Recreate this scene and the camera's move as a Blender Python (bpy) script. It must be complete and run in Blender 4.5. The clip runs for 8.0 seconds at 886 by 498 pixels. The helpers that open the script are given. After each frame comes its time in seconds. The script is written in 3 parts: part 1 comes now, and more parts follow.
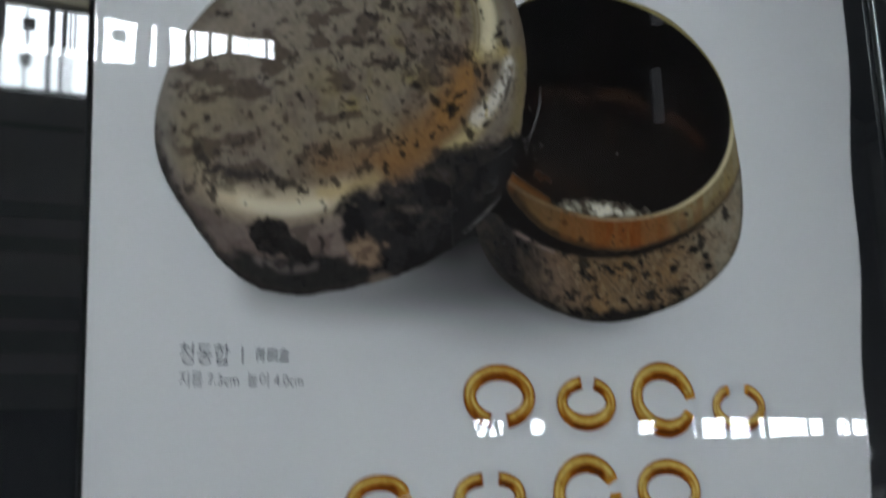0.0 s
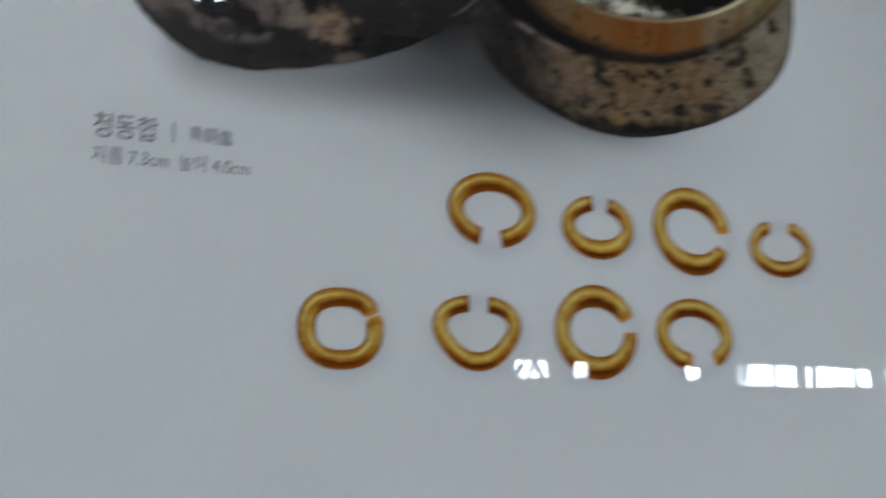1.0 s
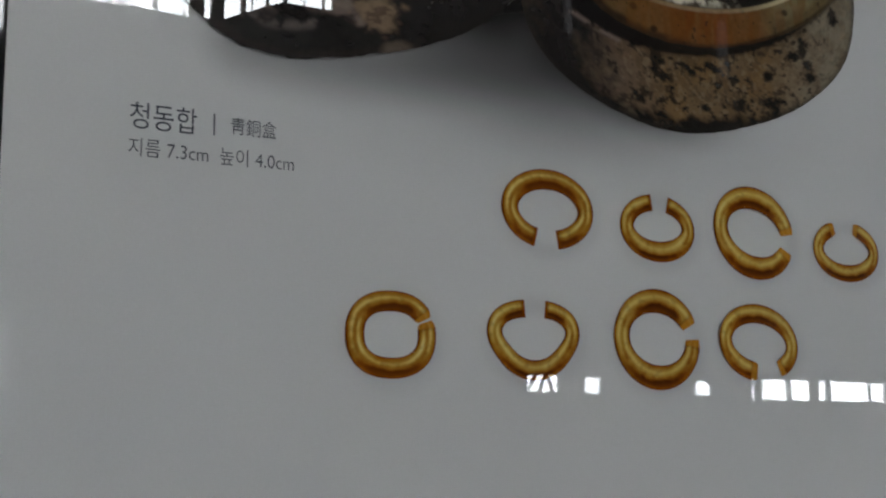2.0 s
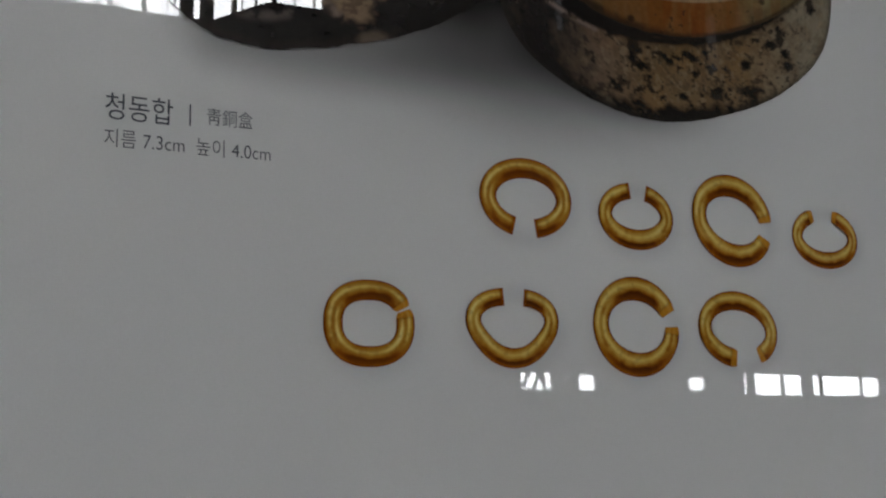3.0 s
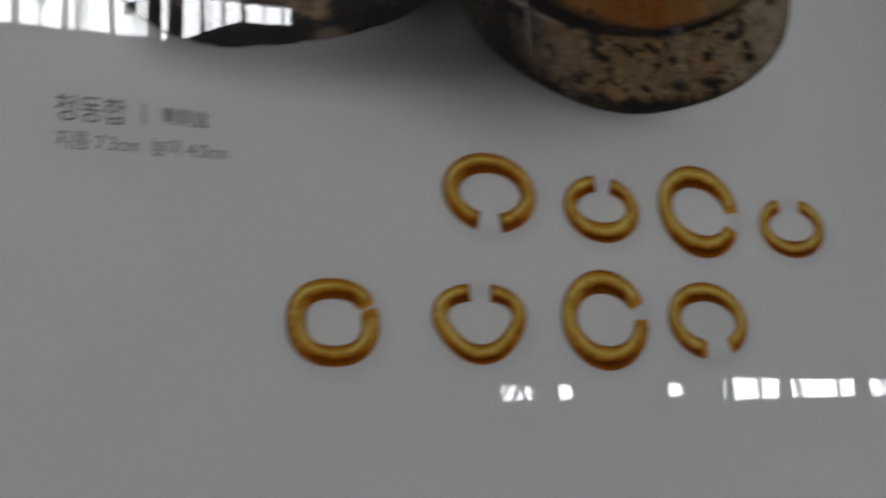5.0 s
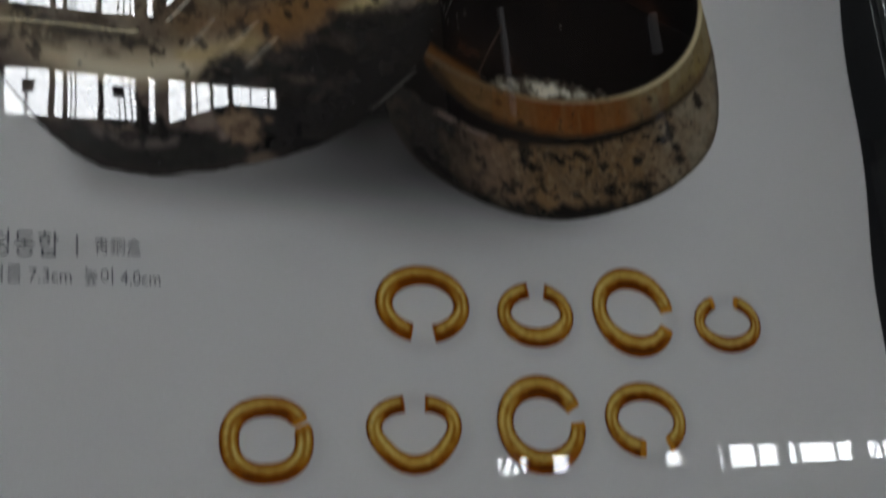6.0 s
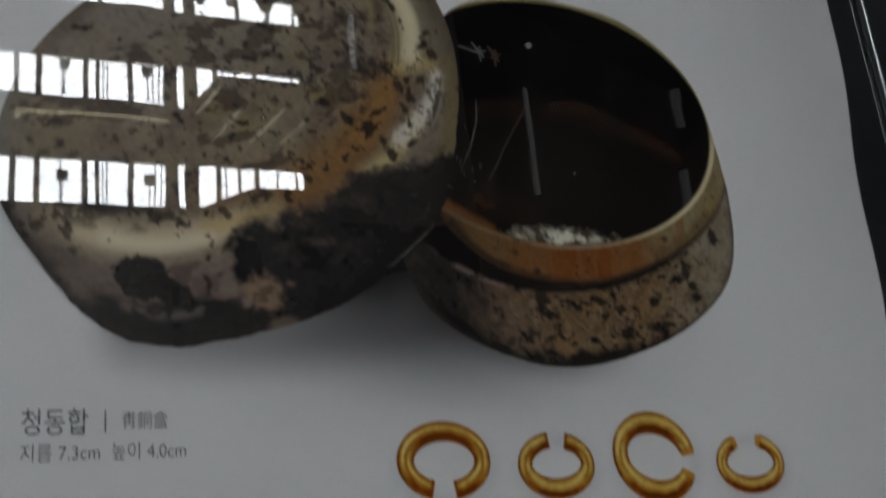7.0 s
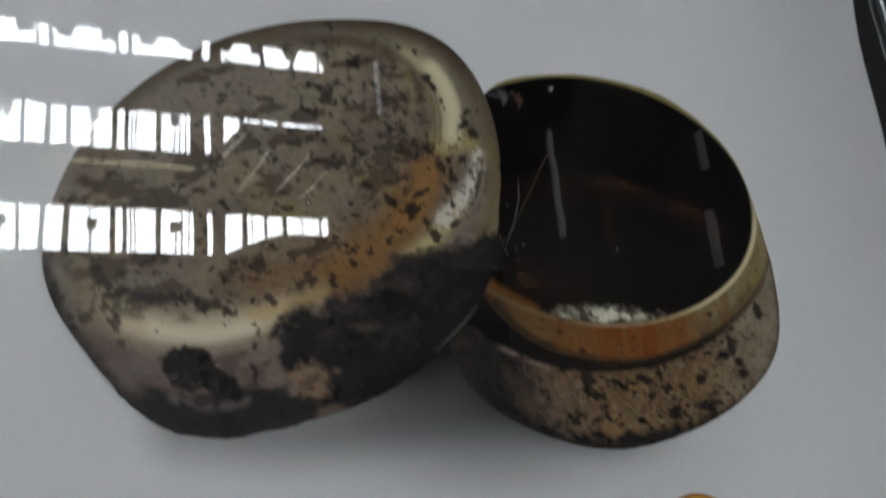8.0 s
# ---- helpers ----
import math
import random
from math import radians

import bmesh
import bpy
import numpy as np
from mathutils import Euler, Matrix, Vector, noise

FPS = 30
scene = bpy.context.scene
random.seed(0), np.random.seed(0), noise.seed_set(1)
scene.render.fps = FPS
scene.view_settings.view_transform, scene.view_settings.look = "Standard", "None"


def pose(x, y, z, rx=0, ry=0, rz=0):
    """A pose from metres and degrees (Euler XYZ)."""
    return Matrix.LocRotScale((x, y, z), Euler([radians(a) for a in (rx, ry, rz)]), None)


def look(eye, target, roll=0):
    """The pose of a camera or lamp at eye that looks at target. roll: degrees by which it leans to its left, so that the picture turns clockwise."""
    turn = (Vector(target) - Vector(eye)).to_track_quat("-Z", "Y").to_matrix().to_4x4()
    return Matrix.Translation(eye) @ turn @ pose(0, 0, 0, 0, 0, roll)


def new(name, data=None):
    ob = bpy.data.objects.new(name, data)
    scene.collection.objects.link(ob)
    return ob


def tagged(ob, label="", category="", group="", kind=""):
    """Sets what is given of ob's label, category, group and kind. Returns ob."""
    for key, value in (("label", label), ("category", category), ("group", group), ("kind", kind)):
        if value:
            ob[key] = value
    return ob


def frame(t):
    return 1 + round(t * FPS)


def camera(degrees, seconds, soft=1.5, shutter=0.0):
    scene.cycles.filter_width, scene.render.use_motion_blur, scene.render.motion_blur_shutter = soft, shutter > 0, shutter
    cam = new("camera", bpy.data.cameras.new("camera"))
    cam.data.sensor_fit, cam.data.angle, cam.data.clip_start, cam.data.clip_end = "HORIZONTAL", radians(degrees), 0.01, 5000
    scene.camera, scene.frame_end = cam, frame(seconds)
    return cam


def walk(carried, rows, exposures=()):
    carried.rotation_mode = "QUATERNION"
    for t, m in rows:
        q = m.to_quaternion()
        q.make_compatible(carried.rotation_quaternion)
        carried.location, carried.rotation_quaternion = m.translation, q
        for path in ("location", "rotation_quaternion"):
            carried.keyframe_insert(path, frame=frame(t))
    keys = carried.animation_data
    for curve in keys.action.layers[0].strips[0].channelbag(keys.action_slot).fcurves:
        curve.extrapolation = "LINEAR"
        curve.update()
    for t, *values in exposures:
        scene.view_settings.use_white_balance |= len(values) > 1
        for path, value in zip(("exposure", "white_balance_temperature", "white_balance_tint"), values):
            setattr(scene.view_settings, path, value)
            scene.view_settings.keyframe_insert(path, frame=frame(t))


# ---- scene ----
cam = camera(46.5, 8.0, 2.2, 0.9)
PATH = [
    (0, (-0.28, -0.775, 1.413), (0.732, 0.903, 1.811), -2.0),
    (0.2, (-0.271, -0.7724, 1.3956), (0.751, 0.9024, 1.7826), -1.7),
    (0.5, (-0.226, -0.728, 1.38), (0.805, 0.945, 1.756), -2.2),
    (1, (-0.156, -0.656, 1.321), (0.784, 1.084, 1.619), -0.7),
    (1.2, (-0.164, -0.634, 1.321), (0.741, 1.123, 1.623), 0.2),
    (2.3, (-0.158, -0.598, 1.316), (0.773, 1.141, 1.646), -1.1),
    (2.5, (-0.156, -0.597, 1.31), (0.783, 1.139, 1.635), -1.0),
    (3, (-0.153, -0.606, 1.312), (0.782, 1.132, 1.636), -1.4),
    (3.2, (-0.146, -0.601, 1.3056), (0.7854, 1.14, 1.622), -1.56),
    (3.5, (-0.139, -0.597, 1.296), (0.793, 1.144, 1.612), -2.2),
    (3.8, (-0.1426, -0.6, 1.306), (0.772, 1.1446, 1.651), -2.3),
    (4, (-0.152, -0.591, 1.299), (0.753, 1.155, 1.661), -1.6),
    (4.5, (-0.161, -0.591, 1.302), (0.716, 1.171, 1.657), -2.7),
    (4.8, (-0.1506, -0.5986, 1.303), (0.7574, 1.1514, 1.6434), -2.64),
    (5, (-0.141, -0.6, 1.301), (0.833, 1.111, 1.651), -3.3),
    (5.2, (-0.126, -0.609, 1.302), (0.873, 1.085, 1.663), -4.3),
    (6.3, (-0.116, -0.659, 1.343), (0.85, 1.003, 1.896), -5.5),
    (6.5, (-0.118, -0.669, 1.36), (0.834, 0.987, 1.954), -5.8),
    (6.7, (-0.119, -0.672, 1.364), (0.826, 0.9834, 1.971), -5.9),
    (7, (-0.121, -0.678, 1.373), (0.806, 0.978, 2.005), -5.9),
    (7.2, (-0.118, -0.6806, 1.381), (0.7944, 0.9714, 2.0416), -5.7),
    (7.5, (-0.126, -0.673, 1.388), (0.777, 0.978, 2.065), -5.7),
    (7.8, (-0.128, -0.6806, 1.408), (0.7496, 0.9844, 2.0836), -5.4),
    (8, (-0.135, -0.678, 1.405), (0.744, 0.971, 2.119), -6.0),
]
EXPOSURES = [(0.0, 0.39, 6030, 8), (0.6, 0.43, 5980, 8), (1.0, 0.48, 5930, 8), (1.2, 0.42, 5980, 8), (2.3, -0.23, 6530, 11), (4.5, -0.25, 6590, 12), (5.2, -0.26, 6570, 12.5),
             (6.3, -0.44, 6420, 11), (7.0, -0.19, 6370, 11), (8.0, 0.28, 6270, 11)]
walk(cam, [(t, look(eye, target, roll)) for t, eye, target, roll in PATH], EXPOSURES)

# ---- light ----
SKY = 24.0          # brightness of the overcast sky seen through the hall windows
world = bpy.data.worlds.new("world")
scene.world = world
world.use_nodes = True
wn = world.node_tree
sky = wn.nodes.new("ShaderNodeTexSky")
sky.sky_type, sky.sun_disc, sky.sun_elevation, sky.sun_rotation = "NISHITA", False, radians(40), radians(200)
wn.links.new(sky.outputs[0], wn.nodes["Background"].inputs[0])
wn.nodes["Background"].inputs[1].default_value = 0.1


# ---- materials ----
def nodes_of(name):
    m = bpy.data.materials.new(name)
    m.use_nodes = True
    return m, m.node_tree, m.node_tree.nodes["Principled BSDF"]


def surface(name, col, rough=0.6, metal=0.0, scale=20.0, vary=0.15, bump=0.0):
    """A painted, stone or metal surface: colour that varies at two scales, uneven roughness and fine relief."""
    m, t, b = nodes_of(name)
    co = t.nodes.new("ShaderNodeTexCoord")
    big, fine = t.nodes.new("ShaderNodeTexNoise"), t.nodes.new("ShaderNodeTexNoise")
    big.inputs["Scale"].default_value, fine.inputs["Scale"].default_value = scale * 0.12, scale
    fine.inputs["Detail"].default_value = 6
    mix = t.nodes.new("ShaderNodeMath")
    mix.operation = "ADD"
    ramp = t.nodes.new("ShaderNodeMapRange")
    ramp.inputs[1].default_value, ramp.inputs[2].default_value = 0.6, 1.4
    ramp.inputs[3].default_value, ramp.inputs[4].default_value = 1 - vary, 1 + vary
    tint = t.nodes.new("ShaderNodeVectorMath")
    tint.operation = "SCALE"
    tint.inputs[0].default_value = col
    for n in (big, fine):
        t.links.new(co.outputs["Object"], n.inputs["Vector"])
    t.links.new(big.outputs[0], mix.inputs[0]), t.links.new(fine.outputs[0], mix.inputs[1])
    t.links.new(mix.outputs[0], ramp.inputs[0]), t.links.new(ramp.outputs[0], tint.inputs["Scale"])
    t.links.new(tint.outputs[0], b.inputs["Base Color"])
    b.inputs["Roughness"].default_value, b.inputs["Metallic"].default_value = rough, metal
    if bump:
        bp = t.nodes.new("ShaderNodeBump")
        bp.inputs["Strength"].default_value, bp.inputs["Distance"].default_value = bump, 0.002
        t.links.new(fine.outputs[0], bp.inputs["Height"]), t.links.new(bp.outputs[0], b.inputs["Normal"])
    return m


def glowing(name, col, strength):
    m, t, b = nodes_of(name)
    b.inputs["Base Color"].default_value = (*col, 1)
    b.inputs["Emission Color"].default_value, b.inputs["Emission Strength"].default_value = (*col, 1), strength
    return m


def printed(name):
    """Laminated print: the ink colour of each place, fine print grain, a glossy film on top."""
    m, t, b = nodes_of(name)
    at = t.nodes.new("ShaderNodeAttribute")
    at.attribute_name = "ink"
    co = t.nodes.new("ShaderNodeTexCoord")
    n = t.nodes.new("ShaderNodeTexNoise")
    n.inputs["Scale"].default_value, n.inputs["Detail"].default_value = 700, 3
    r = t.nodes.new("ShaderNodeMapRange")
    r.inputs[1].default_value, r.inputs[2].default_value, r.inputs[3].default_value, r.inputs[4].default_value = 0.3, 0.7, 0.98, 1.02
    s = t.nodes.new("ShaderNodeVectorMath")
    s.operation = "SCALE"
    t.links.new(co.outputs["Object"], n.inputs["Vector"]), t.links.new(n.outputs[0], r.inputs[0])
    t.links.new(at.outputs["Color"], s.inputs[0]), t.links.new(r.outputs[0], s.inputs["Scale"])
    t.links.new(s.outputs[0], b.inputs["Base Color"])
    b.inputs["Roughness"].default_value, b.inputs["IOR"].default_value = 0.006, 1.56
    # fine upright wiping marks in the film drag bright reflections up and down
    out, mix, wiped, across = t.nodes["Material Output"], t.nodes.new("ShaderNodeMixShader"), t.nodes.new("ShaderNodeBsdfAnisotropic"), t.nodes.new("ShaderNodeCombineXYZ")
    across.inputs[0].default_value = 1.0
    wiped.inputs["Roughness"].default_value, wiped.inputs["Anisotropy"].default_value, wiped.inputs["Rotation"].default_value = 0.20, 0.98, 0.0
    mix.inputs[0].default_value = 0.02
    t.links.new(across.outputs[0], wiped.inputs["Tangent"]), t.links.new(b.outputs[0], mix.inputs[1]), t.links.new(wiped.outputs[0], mix.inputs[2]), t.links.new(mix.outputs[0], out.inputs[0])
    # the film is not quite flat
    w, bp = t.nodes.new("ShaderNodeTexNoise"), t.nodes.new("ShaderNodeBump")
    w.inputs["Scale"].default_value, w.inputs["Detail"].default_value = 9, 2
    bp.inputs["Strength"].default_value, bp.inputs["Distance"].default_value = 0.12, 0.001
    t.links.new(co.outputs["Object"], w.inputs["Vector"]), t.links.new(w.outputs[0], bp.inputs["Height"]), t.links.new(bp.outputs[0], b.inputs["Normal"])
    return m


def black_gloss(name):
    """Dark lacquered board under a clear sheet: the lacquer leans a little against the sheet, so that it mirrors twice."""
    m, t, b = nodes_of(name)
    geo, add, nrm = t.nodes.new("ShaderNodeNewGeometry"), t.nodes.new("ShaderNodeVectorMath"), t.nodes.new("ShaderNodeVectorMath")
    add.operation, nrm.operation = "ADD", "NORMALIZE"
    add.inputs[1].default_value = (0, 0, 0.0166)
    t.links.new(geo.outputs["Normal"], add.inputs[0]), t.links.new(add.outputs[0], nrm.inputs[0]), t.links.new(nrm.outputs[0], b.inputs["Normal"])
    co, n, r = t.nodes.new("ShaderNodeTexCoord"), t.nodes.new("ShaderNodeTexNoise"), t.nodes.new("ShaderNodeValToRGB")
    n.inputs["Scale"].default_value, n.inputs["Detail"].default_value = 9, 5
    r.color_ramp.elements[0].color, r.color_ramp.elements[1].color = (0.014, 0.015, 0.017, 1), (0.024, 0.025, 0.027, 1)
    t.links.new(co.outputs["Object"], n.inputs["Vector"]), t.links.new(n.outputs[0], r.inputs[0]), t.links.new(r.outputs[0], b.inputs["Base Color"])
    b.inputs["Roughness"].default_value = 0.03
    b.inputs["Coat Weight"].default_value, b.inputs["Coat Roughness"].default_value = 1.0, 0.015
    return m


PRINT = printed("laminated print")
BOARD = black_gloss("black lacquered board")
ALU = surface("brushed aluminium", (0.55, 0.57, 0.57), 0.30, 1.0, 60, 0.08)
DUSKY = surface("dark grey hall cladding", (0.21, 0.20, 0.195), 0.8, 0, 3, 0.15, 0.3)
PLASTER = surface("hall plaster", (0.60, 0.57, 0.51), 0.8, 0, 3, 0.12, 0.3)
CONCRETE = surface("floor concrete", (0.42, 0.41, 0.38), 0.5, 0, 4, 0.2, 0.2)
ROOF = surface("roof sheet", (0.13, 0.13, 0.125), 0.7, 0, 3, 0.15)
DARK_PAINT = surface("dark grey paint", (0.085, 0.088, 0.09), 0.7, 0, 3, 0.25, 0.2)
ANODISED = surface("dark anodised aluminium", (0.20, 0.22, 0.215), 0.32, 1.0, 60, 0.12)
STEEL = surface("dark painted steel", (0.045, 0.046, 0.05), 0.45, 0, 12, 0.2, 0.1)
DAY = glowing("daylight", (0.93, 0.97, 1.0), SKY)
EDGE_GLOW = glowing("glowing edge", (0.95, 0.88, 0.58), 2.8)
RAIL_GLOW = glowing("glowing handrail", (0.95, 0.90, 0.72), 1.9)
DIM = glowing("dim tube", (0.95, 0.97, 1.0), 0.17)
TUBE = glowing("tube", (0.95, 0.97, 1.0), 0.36)
CLEAR = glowing("clear tube", (0.95, 0.97, 1.0), 1.3)
REDDISH_GLOW = glowing("reddish glow", (1.0, 0.72, 0.55), 0.20)


# ---- mesh helpers ----
def box(bm, x0, x1, y0, y1, z0, z1):
    v = [bm.verts.new((x, y, z)) for x in (x0, x1) for y in (y0, y1) for z in (z0, z1)]
    for f in ((0, 1, 3, 2), (4, 6, 7, 5), (0, 4, 5, 1), (2, 3, 7, 6), (0, 2, 6, 4), (1, 5, 7, 3)):
        bm.faces.new([v[i] for i in f])


def prism(bm, profile, y0, y1):
    """A profile in x and z, drawn out from y0 to y1."""
    a = [bm.verts.new((x, y0, z)) for x, z in profile]
    b = [bm.verts.new((x, y1, z)) for x, z in profile]
    bm.faces.new(a), bm.faces.new(b[::-1])
    for i in range(len(a)):
        j = (i + 1) % len(a)
        bm.faces.new((a[i], b[i], b[j], a[j]))


def part(name, bm, mat, parent=None, label=""):
    me = bpy.data.meshes.new(name)
    bmesh.ops.recalc_face_normals(bm, faces=bm.faces)
    bm.to_mesh(me)
    bm.free()
    me.materials.append(mat)
    ob = new(name, me)
    ob.parent = parent
    if label:
        ob["label"] = label
    return ob


def bevelled(bm, w):
    bmesh.ops.bevel(bm, geom=bm.edges[:], offset=w, segments=2, affect="EDGES", profile=0.5)
    return bm


# ---- the hall that the glossy print mirrors ----
def openings_wall(name, u0, u1, height, bands, m, label, face=PLASTER):
    """A wall of thin panels with bands of openings: (z0, z1, [(from, to), ...])."""
    bm = bmesh.new()
    z = 0.0
    for z0, z1, holes in bands:
        box(bm, u0, u1, 0, -0.05, z, z0)
        u = u0
        for a, b in holes:
            box(bm, u, a, 0, -0.05, z0, z1)
            u = b
        box(bm, u, u1, 0, -0.05, z0, z1)
        z = z1
    box(bm, u0, u1, 0, -0.05, z, height)
    ob = part(name, bm, face)
    ob.matrix_world = m
    return tagged(ob, label, "wall", kind="structure")


count = 0


def window(m, a, b, z0, z1, bars=()):
    """A slim dark steel frame in an opening, with upright glazing bars."""
    global count
    count += 1
    bm = bmesh.new()
    w = 0.012
    box(bm, a, b, -0.052, -0.07, z0, z0 + w), box(bm, a, b, -0.052, -0.07, z1 - w, z1)
    box(bm, a, a + w, -0.052, -0.07, z0 + w, z1 - w), box(bm, b - w, b, -0.052, -0.07, z0 + w, z1 - w)
    win = part("window_%d" % count, bm, STEEL)
    win.matrix_world = m
    tagged(win, "narrow hall window with a slim dark steel frame", "window", "hall windows", "structure")
    for x in bars:
        g = bmesh.new()
        box(g, x - 0.012, x + 0.012, -0.053, -0.069, z0 + w, z1 - w)
        part("glazing_bar", g, STEEL, win)


SOUTH = pose(3, -16, 0, 0, 0, 5.7)
core = [(1.01, 1.35), (1.42, 1.71), (1.79, 2.48), (2.55, 2.69), (2.74, 3.24), (3.31, 3.85), (4.07, 4.19)]
right = [(4.41, 4.70), (4.77, 5.10), (5.14, 5.43), (5.50, 6.15), (6.17, 6.30)]
left = [(a - 1.47 * k, b - 1.47 * k) for k in (4, 3, 2, 1) for a, b in ((1.01, 1.35), (1.42, 1.71), (1.79, 2.44))]
holes = [(a - 3, b - 3) for a, b in left + core + right]
high = [(a - 1.36 * k, b - 1.36 * k) for k in (5, 4, 3, 2, 1) for a, b in ((1.42, 2.50), (2.53, 2.71))]
top_holes = [(a - 3, b - 3) for a, b in high + [(1.42, 2.50), (2.53, 2.71), (2.77, 3.88), (4.05, 4.21), (4.36, 5.16), (5.22, 5.73), (5.79, 6.27), (6.29, 6.39)]]
bands = [(8.10, 8.92, holes), (10.06, 10.86, holes), (12.0, 12.47, top_holes)]
openings_wall("wall_south", -15, 6.7, 14, bands, SOUTH, "tall beige plaster hall wall with three rows of windows")
for row, (z0, z1, hs) in enumerate(bands):
    for a, b in hs:
        w = b - a
        bars = [a + w * 0.5] if w > 0.6 else ([a + w * 0.14, a + w * 0.28] if 0.48 < w < 0.52 else ([a + w * 0.64, a + w * 0.84] if w > 0.52 else ([a + w * 0.3] if w > 0.31 else [])))
        window(SOUTH, a, b, z0, z1, bars if row < 2 else ())
for z0, z1, hs in bands:
    bm = bmesh.new()
    box(bm, -8.2, 3.6, -0.10, -0.12, z0 - 0.05, z1 + 0.12)
    ob = part("backdrop", bm, DAY)
    ob.matrix_world = SOUTH
    tagged(ob, "bright overcast sky outside the hall windows", "sky", kind="structure")

EAST = pose(10.4, -16, 0, 0, 0, -18.9)
low = [(0.0, 1.0), (1.84, 2.40), (6.24, 6.98), (8.92, 9.12), (9.48, 11.02), (11.14, 12.42), (12.99, 13.50), (13.74, 16.55), (16.68, 17.9), (19.2, 20.4), (20.6, 22.1)]
openings_wall("wall_east", -0.85, 26, 14, [(1.68, 2.25, low)], EAST, "long dark grey hall wall with low windows", DUSKY)
for i, (a, b) in enumerate(low):
    z0 = 1.82 if i < 3 else 1.68
    if i < 3:
        bm = bmesh.new()
        box(bm, a, b, -0.005, -0.045, 1.68, z0)
        box(bm, a, b, -0.005, -0.045, 2.15, 2.25)
        ob = part("trim", bm, PLASTER)
        ob.matrix_world = EAST
        tagged(ob, "beige plaster infill in a low opening", "trim", kind="structure")
    window(EAST, a, b, z0, 2.15 if i < 3 else 2.25, [a + 0.78] if i == 0 else ())
bm = bmesh.new()
box(bm, -0.3, 23, -0.10, -0.12, 1.62, 2.33)
ob = part("backdrop", bm, DAY)
ob.matrix_world = EAST
tagged(ob, "bright overcast sky outside the low windows", "sky", kind="structure")


def plain(name, mat, label, category, *b):
    bm = bmesh.new()
    box(bm, *b)
    return tagged(part(name, bm, mat), label, category, kind="structure")


plain("floor", CONCRETE, "worn grey concrete hall floor", "floor", -13, 36, -26, 3.2, -0.2, 0)
plain("ceiling", ROOF, "dark grey sheet hall roof", "ceiling", -13, 36, -26, 3.2, 14, 14.2)
plain("wall_west", PLASTER, "plain beige plaster hall wall", "wall", -13.2, -12.9, -26, 3.2, 0, 14)
plain("wall_north", PLASTER, "plain beige plaster hall wall behind the board", "wall", -13, 36, 3.2, 3.5, 0, 14)
plain("wall_far", PLASTER, "plain beige plaster hall end wall", "wall", 35.0, 35.3, -26, 3.2, 0, 14)


def lantern(x, z, taper):
    """A dark square lantern on a thin post before a window."""
    base = new("lantern")
    base.matrix_world = SOUTH @ pose(x - 3, 0.07, z)
    tagged(base, "small dark square lantern on a thin post before a window", "lantern", "window lanterns")
    bm = bmesh.new()
    prism(bm, [(-taper, -0.07), (taper, -0.07), (0.09, 0.09), (-0.09, 0.09)], -0.06, 0.06)
    part("lamp_body", bm, STEEL, base)
    bm = bmesh.new()
    box(bm, -0.01, 0.01, -0.01, 0.01, -0.5, -0.09)
    part("post", bm, STEEL, base)
    bm = bmesh.new()
    box(bm, -0.02, 0.02, -0.07, 0.02, -0.53, -0.5)
    part("bracket", bm, STEEL, base)


for x in (-2.0, -0.6, 0.75, 2.16, 3.55):
    lantern(x, 8.55, 0.085), lantern(x, 10.64, 0.055)


def stair_mass(name, profile, y0, label):
    bm = bmesh.new()
    prism(bm, [(x - 3, z) for x, z in profile], y0, 0.005)
    ob = part(name, bm, STEEL)
    ob.matrix_world = SOUTH
    return tagged(ob, label, "stair")


stair_mass("stair_flight", [(4.40, 8.0), (6.7, 8.0), (6.7, 8.53), (5.40, 8.53), (5.05, 8.40), (4.40, 8.10)], 0.04, "dark steel stair flight rising along the hall wall")
stair_mass("stair_flight", [(4.40, 10.0), (6.7, 10.0), (6.7, 10.73), (4.80, 10.73), (4.40, 10.27)], 0.04, "dark steel stair landing high on the hall wall")
# sloping stair handrails; an added glow replaces the light falling on them
for x0, z0, x1, z1, w in ((1.34, 9.95, 1.74, 10.51, 0.09), (1.61, 9.37, 2.17, 10.13, 0.05), (2.30, 9.40, 2.99, 10.18, 0.05), (2.74, 9.25, 3.33, 9.90, 0.04)):
    bm = bmesh.new()
    prism(bm, [(x0, z0), (x0 + w, z0), (x1 + w, z1), (x1, z1)], 0.05, 0.08)
    ob = part("glowing_handrail", bm, RAIL_GLOW)
    ob.matrix_world = SOUTH
    tagged(ob, "pale sloping stair handrail, given a glow", "lamp", "stair lights")
# lit edge of a gallery beam, its brightness put in as a glow
bm = bmesh.new()
box(bm, -1.6, 1.0, 0.02, 0.06, 9.71, 9.76)
box(bm, -1.6, -1.55, 0.02, 0.06, 9.55, 9.71)
box(bm, 0.95, 1.0, 0.02, 0.06, 9.55, 9.71)
ob = part("glowing_edge", bm, EDGE_GLOW)
ob.matrix_world = SOUTH
tagged(ob, "pale yellowish gallery edge along the hall wall, given a glow", "lamp")
brackets = [(0.94 - 0.69 * k, 0.125, 0.17) for k in (6, 5, 4, 3, 2, 1, 0)]
brackets += [(1.635, 0.12, 0.18), (2.37, 0.13, 0.165), (3.065, 0.135, 0.20), (3.75, 0.14, 0.19), (4.50, 0.06, 0.19), (5.07, 0.08, 0.14), (5.72, 0.07, 0.22), (6.37, 0.07, 0.10)]
